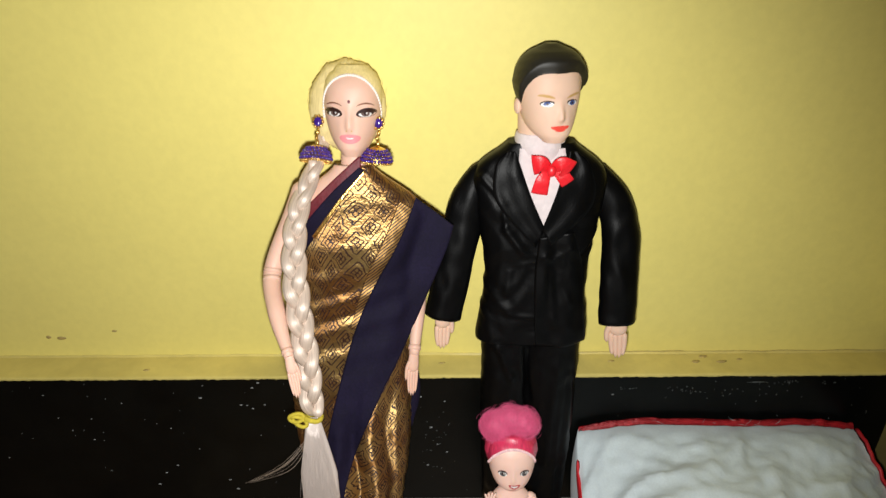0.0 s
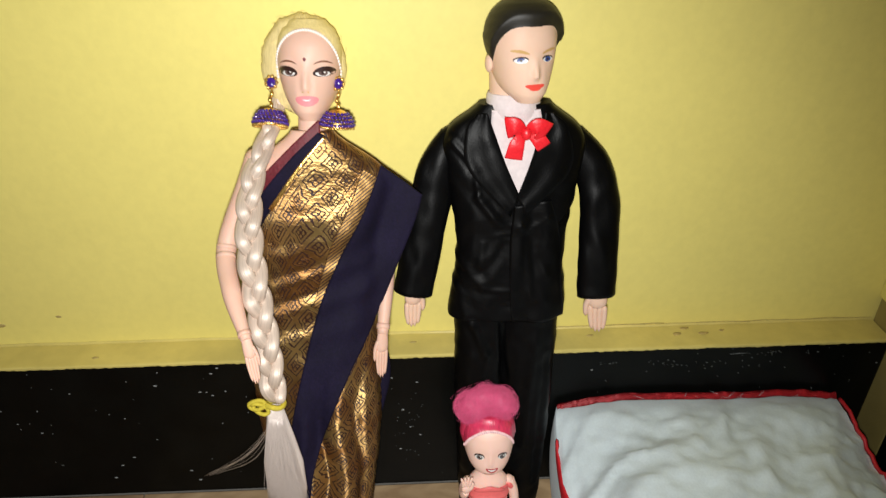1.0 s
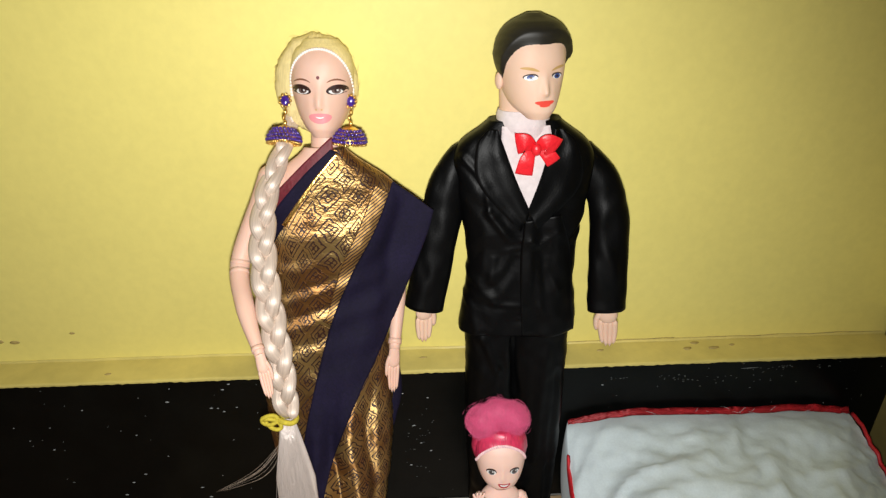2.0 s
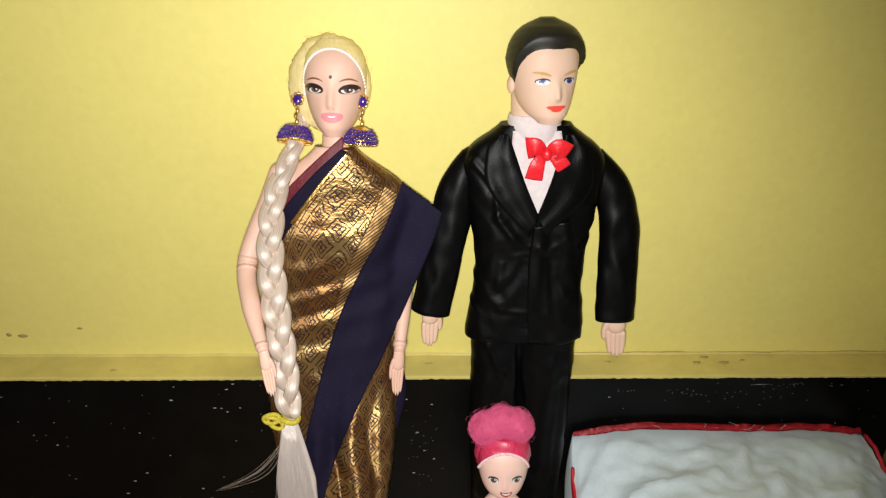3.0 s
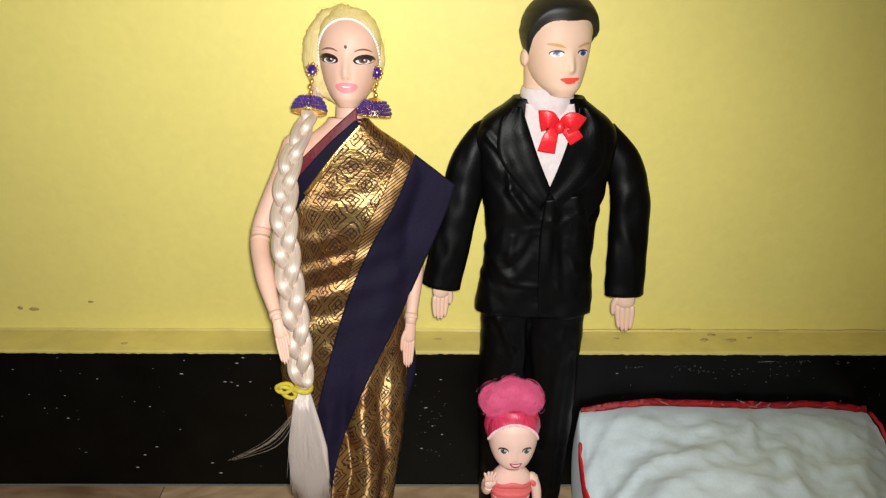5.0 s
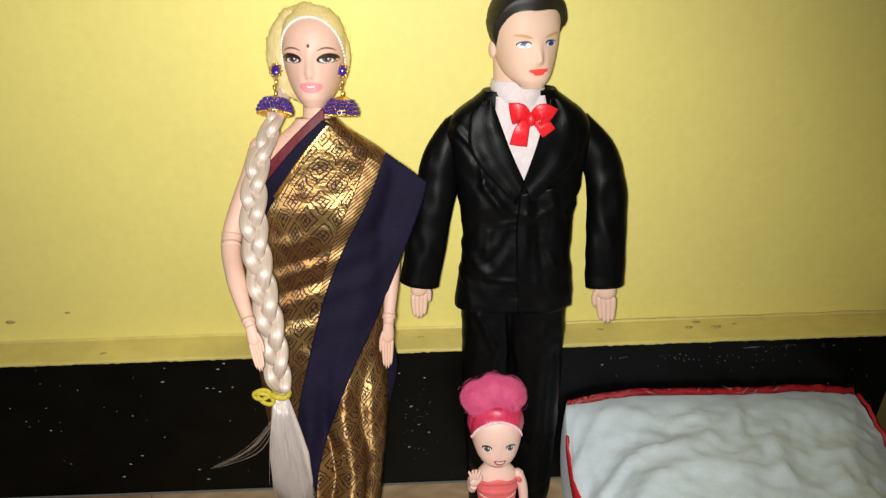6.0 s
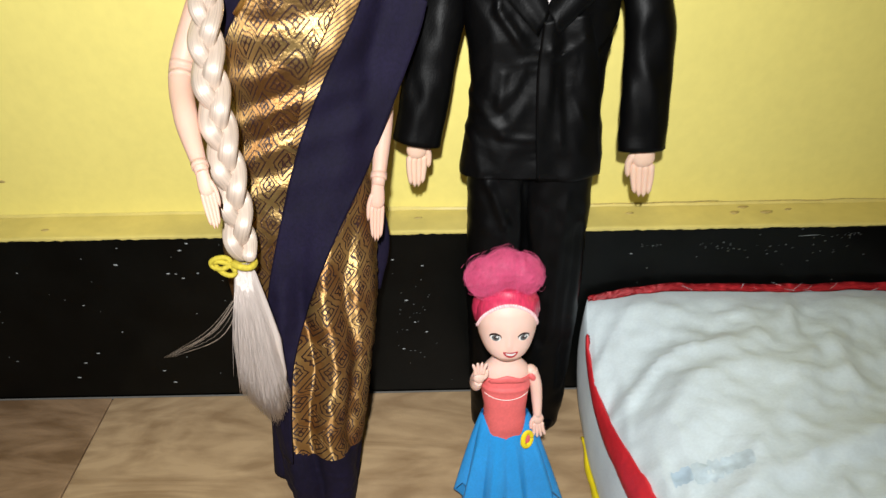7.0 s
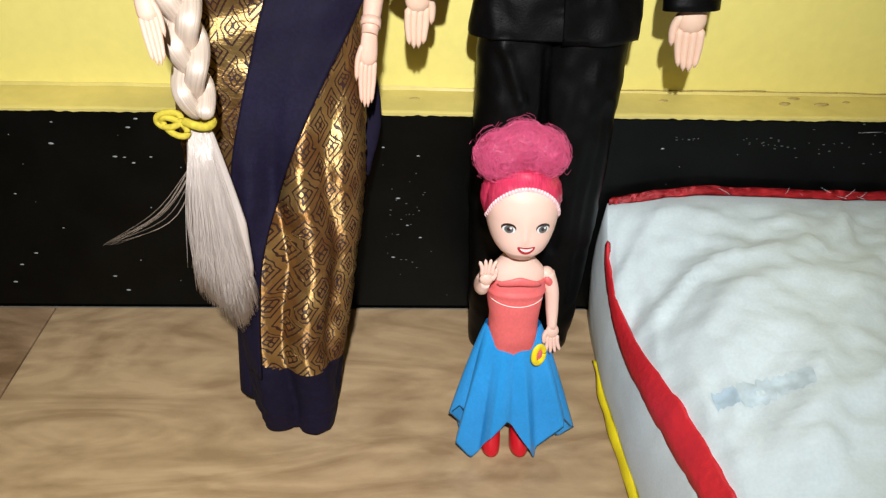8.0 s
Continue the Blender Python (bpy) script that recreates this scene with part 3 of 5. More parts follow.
# ---- doll mattress ----
def mattress():
    thing = empty("doll_mattress", pose(0.1975, 0.7985, 0))
    w, length, high = 0.178, 0.40, 0.0708
    n, c = 150, 110
    rows = []

    def top(u, v):
        """Height and small shifts of the padded top; u across, v from the wall forward, in metres."""
        back = math.exp(-(v / 0.030) ** 2)
        side = 0.031 * math.exp(-u / 0.022) + 0.016 * math.exp(-(w - u) / 0.02)
        round_off = -side * (1 - 0.94 * back) - 0.0025 * math.exp(-v / 0.004)
        p = Vector((u * 1.0, v * 1.0, 0))
        crease = 0
        for k, (ang, s, amp) in enumerate(((0.9, 30, 0.0024), (0.55, 46, 0.0020), (1.3, 62, 0.0012), (0.2, 38, 0.0014), (0.7, 130, 0.0010), (1.9, 170, 0.0008))):
            q = Vector((math.cos(ang) * u + math.sin(ang) * v, (-math.sin(ang) * u + math.cos(ang) * v) * 0.3, k * 3.1))
            r = noise.noise(q * s + Vector((noise.noise(p * 18) * 0.6, 0, 0)))
            crease += amp * ((1 - min(1, 1.7 * abs(r))) ** 2 - 0.2) * 1.6
        crease *= 1 - math.exp(-(v / 0.018) ** 2)
        return high + round_off + crease + 0.003 * noise.noise(p * 14) + 0.004 * math.sin(math.pi * u / w)

    for i in range(n):
        v = length * (i / (n - 1))
        row = []
        for j in range(c):
            u = w * (0.5 - 0.5 * math.cos(math.pi * j / (c - 1))) if j not in (0, c - 1) else (0 if j == 0 else w)
            bulge = (-0.0010 + 0.072 * min(v, 0.17)) * (1 - u / w) ** 2
            row.append((u + bulge + (0.0135 * math.exp(-v / 0.035) - 0.0075) * (1 - u / w) + 0.0804 * v * (1 - 0.6 * u / w) + 0.0012 * noise.noise(Vector((v * 30, u * 5, 8))), -v, top(u, v)))
        rows.append(row)
    sides = []
    for i in range(n):
        l, r = rows[i][0], rows[i][-1]
        down_l = [(l[0] - 0.07 * max(0, min(-l[1], 0.22) - 0.03) * (1 - k / 6) + 0.002 * (1 - k / 6) - 0.0025 * math.sin(math.pi * k / 6), l[1], 0.0005 + (l[2] - 0.0005) * k / 6) for k in range(6)]
        down_r = [(r[0] + 0.003 * math.sin(math.pi * k / 6), r[1], 0.0005 + (r[2] - 0.0005) * k / 6) for k in range(6)]
        sides.append(down_l + rows[i] + down_r[::-1])
    pad = Shape()
    grid(pad, sides, COTTON, True, (True, True))
    part("cover", pad, thing, "white quilted cotton cover with creases")

    def edge_ribbon(name, pts, wide, lean, mat, label):
        s, out = Shape(), []
        for k, p in enumerate(pts):
            f = (1 + 0.45 * noise.noise(Vector((k * 0.21, 2, 0)))) * min(1, 0.25 + k / 22)
            o = 0.0009 * noise.noise(Vector((k * 0.13, 5, 0)))
            a = Vector(p) + Vector((o, 0, o + 0.0009))
            d = Vector(lean).normalized()
            nrm = Vector((-d.z, 0, d.x)) if abs(d.y) < 0.1 else Vector((0, -d.z, -d.y))
            if nrm.z < 0:
                nrm = -nrm
            prof = [a - d * wide * f * 0.5, a - d * wide * f * 0.3 + nrm * 0.0012, a + d * wide * f * 0.3 + nrm * 0.0012, a + d * wide * f * 0.5, a - nrm * 0.0012]
            out.append([tuple(q) for q in prof])
        grid(s, out, mat, True, (True, True))
        return part(name, s, thing, label)

    # red ribbon folded over the top edge, lying on the cover
    lines = []
    for i in range(6, n):
        l = rows[i][0]
        upper = [(l[0] - 0.0006, l[1], l[2] - 0.0035)] + [rows[i][j] for j in (0, 3, 6, 8, 10, 12, 13)]
        lower = [(l[0] - 0.0016, l[1], l[2] - 0.010), (l[0] - 0.0013, l[1], l[2] - 0.007), (l[0] - 0.0010, l[1], l[2] - 0.005), (l[0] - 0.0006, l[1], l[2] - 0.0025)] + [rows[i][j] for j in (0, 3, 5, 6)]
        slip = math.exp(-((-l[1] - 0.03) / 0.07) ** 2)
        lines.append([tuple(a + (b - a) * slip for a, b in zip(p, q)) for p, q in zip(upper, lower)])
    lines = np.array(lines)
    pad_rows = np.pad(lines, ((8, 8), (0, 0), (0, 0)), mode="edge")
    even = sum(pad_rows[q:q + len(lines)] for q in range(17)) / 17
    even[:, :, 2] = np.maximum(even[:, :, 2], lines[:, :, 2])
    lines = even
    band = Shape()
    over = []
    for k, line in enumerate(lines):
        mid = line.mean(axis=0)
        f = min(1, 0.22 + k / 34) * (1 + 0.10 * noise.noise(Vector((k * 0.09, 2, 0))))
        out = np.array((-0.7, 0, 0.7)) * (0.0011 + 0.0005 * noise.noise(Vector((k * 0.15, 7, 0))))
        line = mid + (line - mid) * f
        over.append([tuple(p + out) for p in line] + [tuple(p - out * 0.8) for p in line[::-1]])
    grid(band, over, RED_RIBBON, True, (True, True))
    part("side_ribbon", band, thing, "red ribbon binding along the top edge")
    back_pts = [(rows[1][j][0], -0.004, rows[2][j][2] + 0.0008) for j in range(1, c - 1)]
    edge_ribbon("back_ribbon", back_pts, 0.0038, (0, 0.7, 0.7), RED_RIBBON, "frayed red ribbon binding against the wall")
    right_pts = [(rows[i][-2][0] + 0.001, rows[i][-2][1], rows[i][-2][2]) for i in range(2, n)]
    edge_ribbon("far_ribbon", right_pts, 0.0042, (-0.75, 0, 0.75), RED_RIBBON, "red ribbon binding along the top edge")
    low_pts = [(sides[i][0][0] - 0.0012 + 0.0016 * noise.noise(Vector((i * 0.16, 9, 0))), sides[i][0][1], 0.0024 + 0.0006 * noise.noise(Vector((i * 0.3, 4, 0)))) for i in range(14, n)]
    edge_ribbon("lower_ribbon", low_pts, 0.0056, (0.45, 0, 0.9), YELLOW_RIBBON, "yellow ribbon binding along the floor edge")

    tree = pad.tree()
    patch = Shape()
    prng = random.Random(3)
    for u0, u1, v0, half in ((0.012, 0.019, 0.108, 0.0046), (0.0190, 0.030, 0.1085, 0.0056), (0.0300, 0.041, 0.108, 0.0048)):
        rws = []
        for q in range(15):
            u = u0 + (u1 - u0) * q / 14
            h = half * (0.75 + 0.5 * noise.noise(Vector((u * 700, 4, 0)))) * (0.5 if q in (0, 14) else 1)
            row = []
            for a in range(7):
                y = -v0 + h * (a / 3 - 1) + 0.0006 * noise.noise(Vector((u * 300, 1, 0)))
                at = tree.ray_cast(Vector((u + 0.007, y, 1)), Vector((0, 0, -1)))[0]
                row.append((u + 0.007, y, (at.z if at else high) + 0.0003))
            rws.append(row)
        grid(patch, rws, STAIN if u0 < 0.015 else STAIN_PALE)
    part("stain", patch, thing, "faint pale blue stain")
    for k in range(18):
        x = prng.uniform(0.02, 0.16)
        p = Vector((x, -0.003, high - 0.004))
        q = p + Vector((prng.uniform(-0.012, 0.012), -prng.uniform(0, 0.004), prng.uniform(0.003, 0.013)))
        thread = Shape()
        tube(thread, curve_points([p, p.lerp(q, 0.5) + Vector((0.003, 0, 0.001)), q], 7), [0.00010], COTTON, 4)
        part("loose_thread", thread, thing)
    return tagged(thing, "small white cotton doll mattress with red and yellow ribbon edges", "mattress")


mattress()


# ---- doll pieces ----
def doll_head(rows, x0, nose, brow_z, skin, seg=84, n=100):
    """Head with a brow, nose and lips in low relief. nose: (z, height, half width)."""
    nz, nh, nw = nose

    def push(p, a, t):
        if math.sin(a) <= 0:
            return 0.0
        x = p[0] - x0
        d = nh * math.exp(-(x / nw) ** 2) * math.exp(-((p[2] - nz) / (0.0024 if p[2] < nz else 0.0062)) ** 2)
        d += nh * 0.25 * math.exp(-((abs(x) - nw * 2.2) / (nw * 1.6)) ** 2) * math.exp(-((p[2] - nz + 0.001) / 0.006) ** 2)
        d -= nh * 0.28 * math.exp(-((abs(x) - nw * 3.6) / (nw * 1.9)) ** 2) * math.exp(-((p[2] - brow_z + 0.004) / 0.003) ** 2)
        return d

    s = Shape()
    loft(s, rows, skin, seg, n, 2.15, push)
    return s


def moulded_hair(head, edge, thick, centre, mat, comb=0.0004, low=None):
    """Raises the part of a head where edge(p) is positive, as hair cast in one piece with it."""
    d = [edge(p) for p in head.v]
    c, out = Vector(centre), []
    for p, e in zip(head.v, d):
        if e > 0:
            q = Vector(p)
            t = min(e / 0.0035, 1)
            way = (q - c).normalized()
            groove = comb * noise.noise(Vector((q.x * 60 + q.z * 500, q.y * 160, 1)))
            ease = min(1, max(0.15, (p[2] - low) / 0.012)) if low else 1
            p = tuple(q + way * (ease * thick * t * t * (3 - 2 * t) * (0.75 + 0.25 * max(0, way.z) + 0.35 * max(0, way.x) * (way.z > 0.3)) + groove * t))
        out.append(p)
    head.v = out
    k = head.slot(mat)
    skin = head.m[0]
    for f, face in enumerate(head.f):
        if head.m[f] == skin and min(d[i] for i in face) > 0.0003:
            head.m[f] = k


def hand(shape, wrist, along, across, size, skin, fingers=4, thumb=1, wide=1.0, fan=-0.10):
    """A small moulded hand: palm, fingers lying close together, and thumb."""
    w, d, c = Vector(wrist), Vector(along).normalized(), Vector(across).normalized()
    nrm = d.cross(c)
    tube(shape, curve_points([w - d * size * 0.12, w + d * size * 0.12, w + d * size * 0.42], 12), [size * 0.19 * wide, size * 0.22 * wide, size * 0.25 * wide, size * 0.24 * wide], skin, 14, 0.55, nrm)
    for k in range(fingers):
        o = (k - (fingers - 1) / 2) / fingers
        a = w + d * size * 0.30 + c * o * size * 0.46 * wide
        long = size * (0.66 - 0.5 * o * o)
        tube(shape, curve_points([a, a + d * long * 0.5 + nrm * size * 0.01, a + d * long + nrm * size * 0.05 + c * o * fan * size * wide], 10), [size * 0.080 * wide, size * 0.074 * wide, size * 0.050 * wide], skin, 8)
    if thumb:
        a = w + d * size * 0.10 + c * thumb * size * 0.14 * wide
        tube(shape, curve_points([a, a + d * size * 0.22 + c * thumb * size * 0.14 * wide, a + d * size * 0.50 + c * thumb * size * 0.15 * wide], 9), [size * 0.095 * wide, size * 0.08 * wide, size * 0.055 * wide], skin, 8)


def strand_bundle(shape, starts, ends, bow, radius, mat, seed, n=8, stray=0.0):
    rnd = random.Random(seed)
    for a, b in zip(starts, ends):
        a, b = Vector(a), Vector(b)
        mid = a.lerp(b, 0.5) + Vector(bow) * rnd.uniform(0.4, 1.2) + Vector((rnd.gauss(0, stray), 0, 0))
        tube(shape, curve_points([a, mid, b], n), [radius, radius, radius * 0.4], mat, 5, round_ends=False)


# ---- woman doll in a draped gold and navy dress ----
WOMAN = pose(0.0664, 0.7315, 0, -14.3, 1.95) @ Matrix.Scale(1.022, 4)


def wl(x, z):
    """Place on the doll's front, from its place in the room."""
    return x - 0.0755, (z - 0.0023) * 1.018


def room(x, y, z):
    """The doll's own coordinates of a place in the room."""
    return WOMAN.inverted() @ Vector((x, y, z))


def woman_doll():
    s = Shape()
    profile = ((0.0, 0.064, 0.090, 0.009, 0.008), (0.010, 0.0585, 0.0925, 0.012, 0.010), (0.020, 0.0575, 0.0935, 0.013, 0.011),
               (0.036, 0.057, 0.0950, 0.0135, 0.012), (0.062, 0.052, 0.0985, 0.014, 0.013), (0.085, 0.045, 0.1005, 0.0145, 0.014),
               (0.107, 0.041, 0.1025, 0.015, 0.015), (0.130, 0.039, 0.1035, 0.015, 0.016), (0.152, 0.042, 0.1025, 0.0135, 0.015),
               (0.175, 0.047, 0.1000, 0.012, 0.012), (0.195, 0.0475, 0.1005, 0.0135, 0.012), (0.213, 0.0455, 0.1030, 0.0165, 0.012),
               (0.230, 0.045, 0.1090, 0.0112, 0.012), (0.2355, 0.046, 0.1065, 0.0090, 0.011), (0.241, 0.050, 0.0985, 0.0080, 0.010), (0.2465, 0.059, 0.0885, 0.0075, 0.008), (0.252, 0.066, 0.0800, 0.0062, 0.0065))
    rows = [(wl(0, z)[1], wl((l + r) / 2, z)[0], 0, (r - l) / 2, f, b) for z, l, r, f, b in profile]
    rows[0] = (0.0, *rows[0][1:])

    def folds(p, a, t):
        x, z = p[0] + 0.0755, p[2] * 0.982
        d = 0.0
        if math.sin(a) > -0.2:
            low = min(1, max(0, (0.145 - z) / 0.03))
            wander = 0.0022 * math.sin(z * 95 + 0.6) + 0.0012 * wavy((0, 0, z), 90)
            d += low * (0.0026 * math.exp(-((x - 0.0660 - 0.5 * wander) / 0.0034) ** 2) + 0.0026 * math.exp(-((x - 0.0835 - wander) / 0.0050) ** 2)
                        - 0.0034 * math.exp(-((x - 0.0745 - wander) / 0.0028) ** 2) - 0.0026 * math.exp(-((x - 0.0930 - wander) / 0.003) ** 2))
            d += low * 0.0010 * ridged(x * 0.9 + z * 0.15, z * 0.6, 240) + low * 0.0007 * ridged(x * 0.3 + z, z, 330, 6)
            mid = math.exp(-((z - 0.175) / 0.03) ** 2)
            d += mid * 0.0009 * math.sin((z - 0.35 * (x - 0.07)) * 420 + 1.5 * wavy(p, 30))
            d += 0.0007 * wavy((p[0], 0, p[2] * 0.8), 60) + 0.0003 * wavy((p[0], 0, p[2]), 260, 4)
        return d

    def cloth(p, i, j):
        x, z = p[0] + 0.0755, p[2] * 0.982 + 0.0023
        if z < 0.033 + 0.5 * max(0, 0.072 - x) + 0.15 * max(0, x - 0.088):
            return NAVY
        over = z - (0.253 - 0.95 * (0.079 - x))
        if over > 0 and z > 0.22 and x < 0.079:
            return MAROON if over < 0.004 else SKIN
        mid = np.interp(z, (0.03, 0.107, 0.135, 0.170, 0.195, 0.237), (0.061, 0.067, 0.075, 0.088, 0.095, 0.114))
        return DRAPE if x < mid else BROCADE

    loft(s, rows, cloth, 120, 220, 2.3, folds, soft=0.45)
    # hem of the under layer, standing behind on one side
    loft(s, [(0.012, -0.0155, 0.004, 0.0085, 0.008, 0.008), (0.030, -0.0145, 0.004, 0.009, 0.009, 0.008), (0.06, -0.011, 0.004, 0.012, 0.009, 0.008)], NAVY, 40, 24)
    loft(s, [(0.0, -0.0005, 0.002, 0.010, 0.009, 0.008), (0.012, 0, 0.002, 0.012, 0.010, 0.009)], NAVY, 32, 8)
    tree = s.tree()
    # arms
    la = curve_points([room(0.0475, 0.785, 0.2420), room(0.0425, 0.782, 0.2310), room(0.0303, 0.7715, 0.2035), room(0.0355, 0.7500, 0.1915), room(0.0438, 0.7315, 0.1790)], 44)
    tube(s, la, [0.0054, 0.0050, 0.0045, 0.0042, 0.0023], SKIN, 18, round_ends=False)
    for k, r in ((21, 0.00458), (23, 0.00448), (41, 0.0029)):
        tube(s, la[k:k + 2], [r], SKIN, 18, round_ends=False)
    ball(s, la[0], (0.0054, 0.0054, 0.0050), SKIN, 20, 12)
    hand(s, room(0.0438, 0.7315, 0.1790), room(0.0475, 0.7235, 0.1600) - room(0.0438, 0.7315, 0.1790), (1, 0.2, 0.1), 0.0205, SKIN, 4, 1, 0.5)
    ra = curve_points([room(0.0960, 0.796, 0.2250), room(0.1025, 0.791, 0.2020), room(0.1038, 0.7815, 0.1785), room(0.1014, 0.7620, 0.1560)], 34)
    tube(s, ra, [0.0050, 0.0046, 0.0041, 0.0026], SKIN, 18, round_ends=False)
    tube(s, ra[31:33], [0.0033], SKIN, 18, round_ends=False)
    hand(s, room(0.1014, 0.7620, 0.1560), room(0.0992, 0.7560, 0.1305) - room(0.1014, 0.7620, 0.1560), (1, 0.3, 0), 0.0240, SKIN, 4, -1, 0.5)
    # bodice bands across the chest: maroon, navy and a gold edge
    sheet(s, tree, [wl(0.0775, 0.2575), wl(0.0640, 0.2452), wl(0.0490, 0.2305)], [wl(0.0775, 0.2510), wl(0.0645, 0.239), wl(0.050, 0.223)], MAROON, 0.0004, 30, 6, 0.0006, -0.006)
    sheet(s, tree, [wl(0.0765, 0.2515), wl(0.064, 0.240), wl(0.050, 0.224), wl(0.0445, 0.2150)], [wl(0.0800, 0.2500), wl(0.0690, 0.237), wl(0.055, 0.2180), wl(0.0490, 0.2085)], NAVY, 0.0006, 30, 6, 0.0008, -0.006)
    sheet(s, tree, [wl(0.0790, 0.2500), wl(0.0680, 0.2375), wl(0.054, 0.2185)], [wl(0.0800, 0.2493), wl(0.0693, 0.2366), wl(0.0555, 0.2172)], GOLD, 0.0013, 30, 4, 0.0006, -0.006)
    # woven stripes of the border beside the navy end
    sheet(s, tree, [wl(0.0965, 0.2360), wl(0.0905, 0.2205), wl(0.0805, 0.1985), wl(0.0720, 0.1715)],
          [wl(0.1045, 0.2310), wl(0.0985, 0.2165), wl(0.087, 0.195), wl(0.0765, 0.170)], STRIPED, 0.0003, 60, 14, 0.0004, -0.003)
    # broad navy end of the drape, from the shoulder across the front, then hanging to the hem
    sheet(s, tree, [wl(0.1045, 0.2370), wl(0.0965, 0.2165), wl(0.085, 0.195), wl(0.0745, 0.170), wl(0.0650, 0.135), wl(0.0590, 0.107), wl(0.0565, 0.082), wl(0.0562, 0.058), wl(0.0575, 0.032)],
          [wl(0.1235, 0.2235), wl(0.1205, 0.2120), wl(0.1120, 0.190), wl(0.1010, 0.163), wl(0.0865, 0.133), wl(0.0760, 0.107), wl(0.0690, 0.082), wl(0.0665, 0.058), wl(0.0655, 0.032)], NAVY, 0.0020, 110, 24, 0.0015, -0.003, 0.0006)
    # shoulder fold that juts out, and the loose end behind the hip
    loft(s, [(wl(0, 0.104)[1], 0.0245, 0.012, 0.003, 0.002, 0.002), (wl(0, 0.124)[1], 0.0275, 0.012, 0.0058, 0.002, 0.002), (wl(0, 0.146)[1], 0.0245, 0.010, 0.005, 0.003, 0.003)], NAVY, 24, 20)
    # neck and head
    loft(s, [(wl(0, 0.2445)[1], -0.0025, 0.001, 0.0085, 0.0055, 0.0065), (wl(0, 0.250)[1], -0.0025, 0.0012, 0.0064, 0.0058, 0.0062), (wl(0, 0.262)[1], -0.0022, 0.0015, 0.0062, 0.0060, 0.0060)], SKIN, 40, 24)
    z = lambda q: wl(0, q)[1]
    hx = -0.0022
    head = doll_head([(z(0.2570), hx + 0.0002, -0.006, 0.0034, 0.0045, 0.004), (z(0.2585), hx + 0.0002, -0.004, 0.0060, 0.0105, 0.006), (z(0.2625), hx, -0.001, 0.0090, 0.0142, 0.010), (z(0.268), hx, 0, 0.0115, 0.0156, 0.014),
                      (z(0.275), hx, 0, 0.0133, 0.0157, 0.016), (z(0.283), hx, 0, 0.0142, 0.0160, 0.016), (z(0.290), hx, 0, 0.0134, 0.0152, 0.015), (z(0.2955), hx, 0.001, 0.0108, 0.0124, 0.012), (z(0.2985), hx, 0.002, 0.0060, 0.0066, 0.007)],
                     hx, (z(0.2712), 0.0024, 0.0015), z(0.2835), SKIN, 110, 120)
    ht = head.tree()
    for sx in (-1, 1):
        ex, ez = hx + sx * 0.0072, z(0.2773)
        spot(head, ht, ex + sx * 0.0006, ez + 0.0005, 0.0046, 0.0021, LASH, 0.00012, -0.0003, sx * 0.12)
        spot(head, ht, ex, ez - 0.0003, 0.0029, 0.0012, EYE_WHITE, 0.00025)
        spot(head, ht, ex + 0.0002, ez + 0.0001, 0.0019, 0.0014, BROWN_IRIS, 0.0004)
        spot(head, ht, ex + 0.0002, ez + 0.0001, 0.0008, 0.0008, LASH, 0.0005)
        spot(head, ht, ex + 0.0008, ez + 0.0002, 0.0004, 0.0004, EYE_WHITE, 0.0006)
        spot(head, ht, ex + sx * 0.0005, ez + 0.0016, 0.0045, 0.0009, LASH, 0.0007, -0.0014, sx * 0.10)
        spot(head, ht, ex + sx * 0.0002, ez + 0.0047, 0.0040, 0.00040, WOMAN_BROW, 0.00015, -0.0012, sx * 0.05)
        spot(head, ht, hx + sx * 0.0012, z(0.2694), 0.0004, 0.0003, BROW, 0.0002)
    spot(head, ht, hx, z(0.2826), 0.0007, 0.0008, BINDI, 0.0003)
    spot(head, ht, hx + 0.0003, z(0.2656), 0.0050, 0.0023, PINK_LIP, 0.0003, 0.0007)
    spot(head, ht, hx + 0.0003, z(0.2659), 0.0018, 0.0003, EYE_WHITE, 0.0005, 0.0004)
    moulded_hair(head, lambda p: 0.014 * (math.hypot((p[0] - hx) / 0.0137, (p[2] - z(0.2780)) / 0.0168) - 1) if p[2] > z(0.278) else -1, 0.0004, (hx, 0, z(0.275)), SCALP)
    s.join(head)
    rnd0 = random.Random(31)
    strands = lambda d: 0.03 * noise.noise(Vector((math.atan2(d.z, d.x) * 14, d.y * 2, 1))) + 0.035 * noise.noise(Vector((math.atan2(d.z, d.x) * 4, 0, 6))) + 0.02 * noise.noise(d * 3.0)
    ball(s, (hx - 0.0034, 0.0050, z(0.2795)), (0.0190, 0.0112, 0.0222), SCALP, 120, 60, strands)
    for k in range(16):
        q = math.pi * (-0.1 + 1.2 * k / 15)
        c0 = Vector((hx - 0.0034 + 0.0186 * math.cos(q), 0.006 + rnd0.uniform(-0.003, 0.003), z(0.2795) + 0.0218 * math.sin(q)))
        d0 = Vector((math.cos(q + 1.2), 0, math.sin(q + 1.2))) * rnd0.uniform(0.002, 0.005)
        o0 = Vector((math.cos(q), 0, math.sin(q))) * rnd0.uniform(0.0002, 0.0008)
        tube(s, curve_points([c0, c0 + d0 * 0.5 + o0, c0 + d0 + o0 * 0.3], 6), [0.00006], SCALP, 4, round_ends=False)
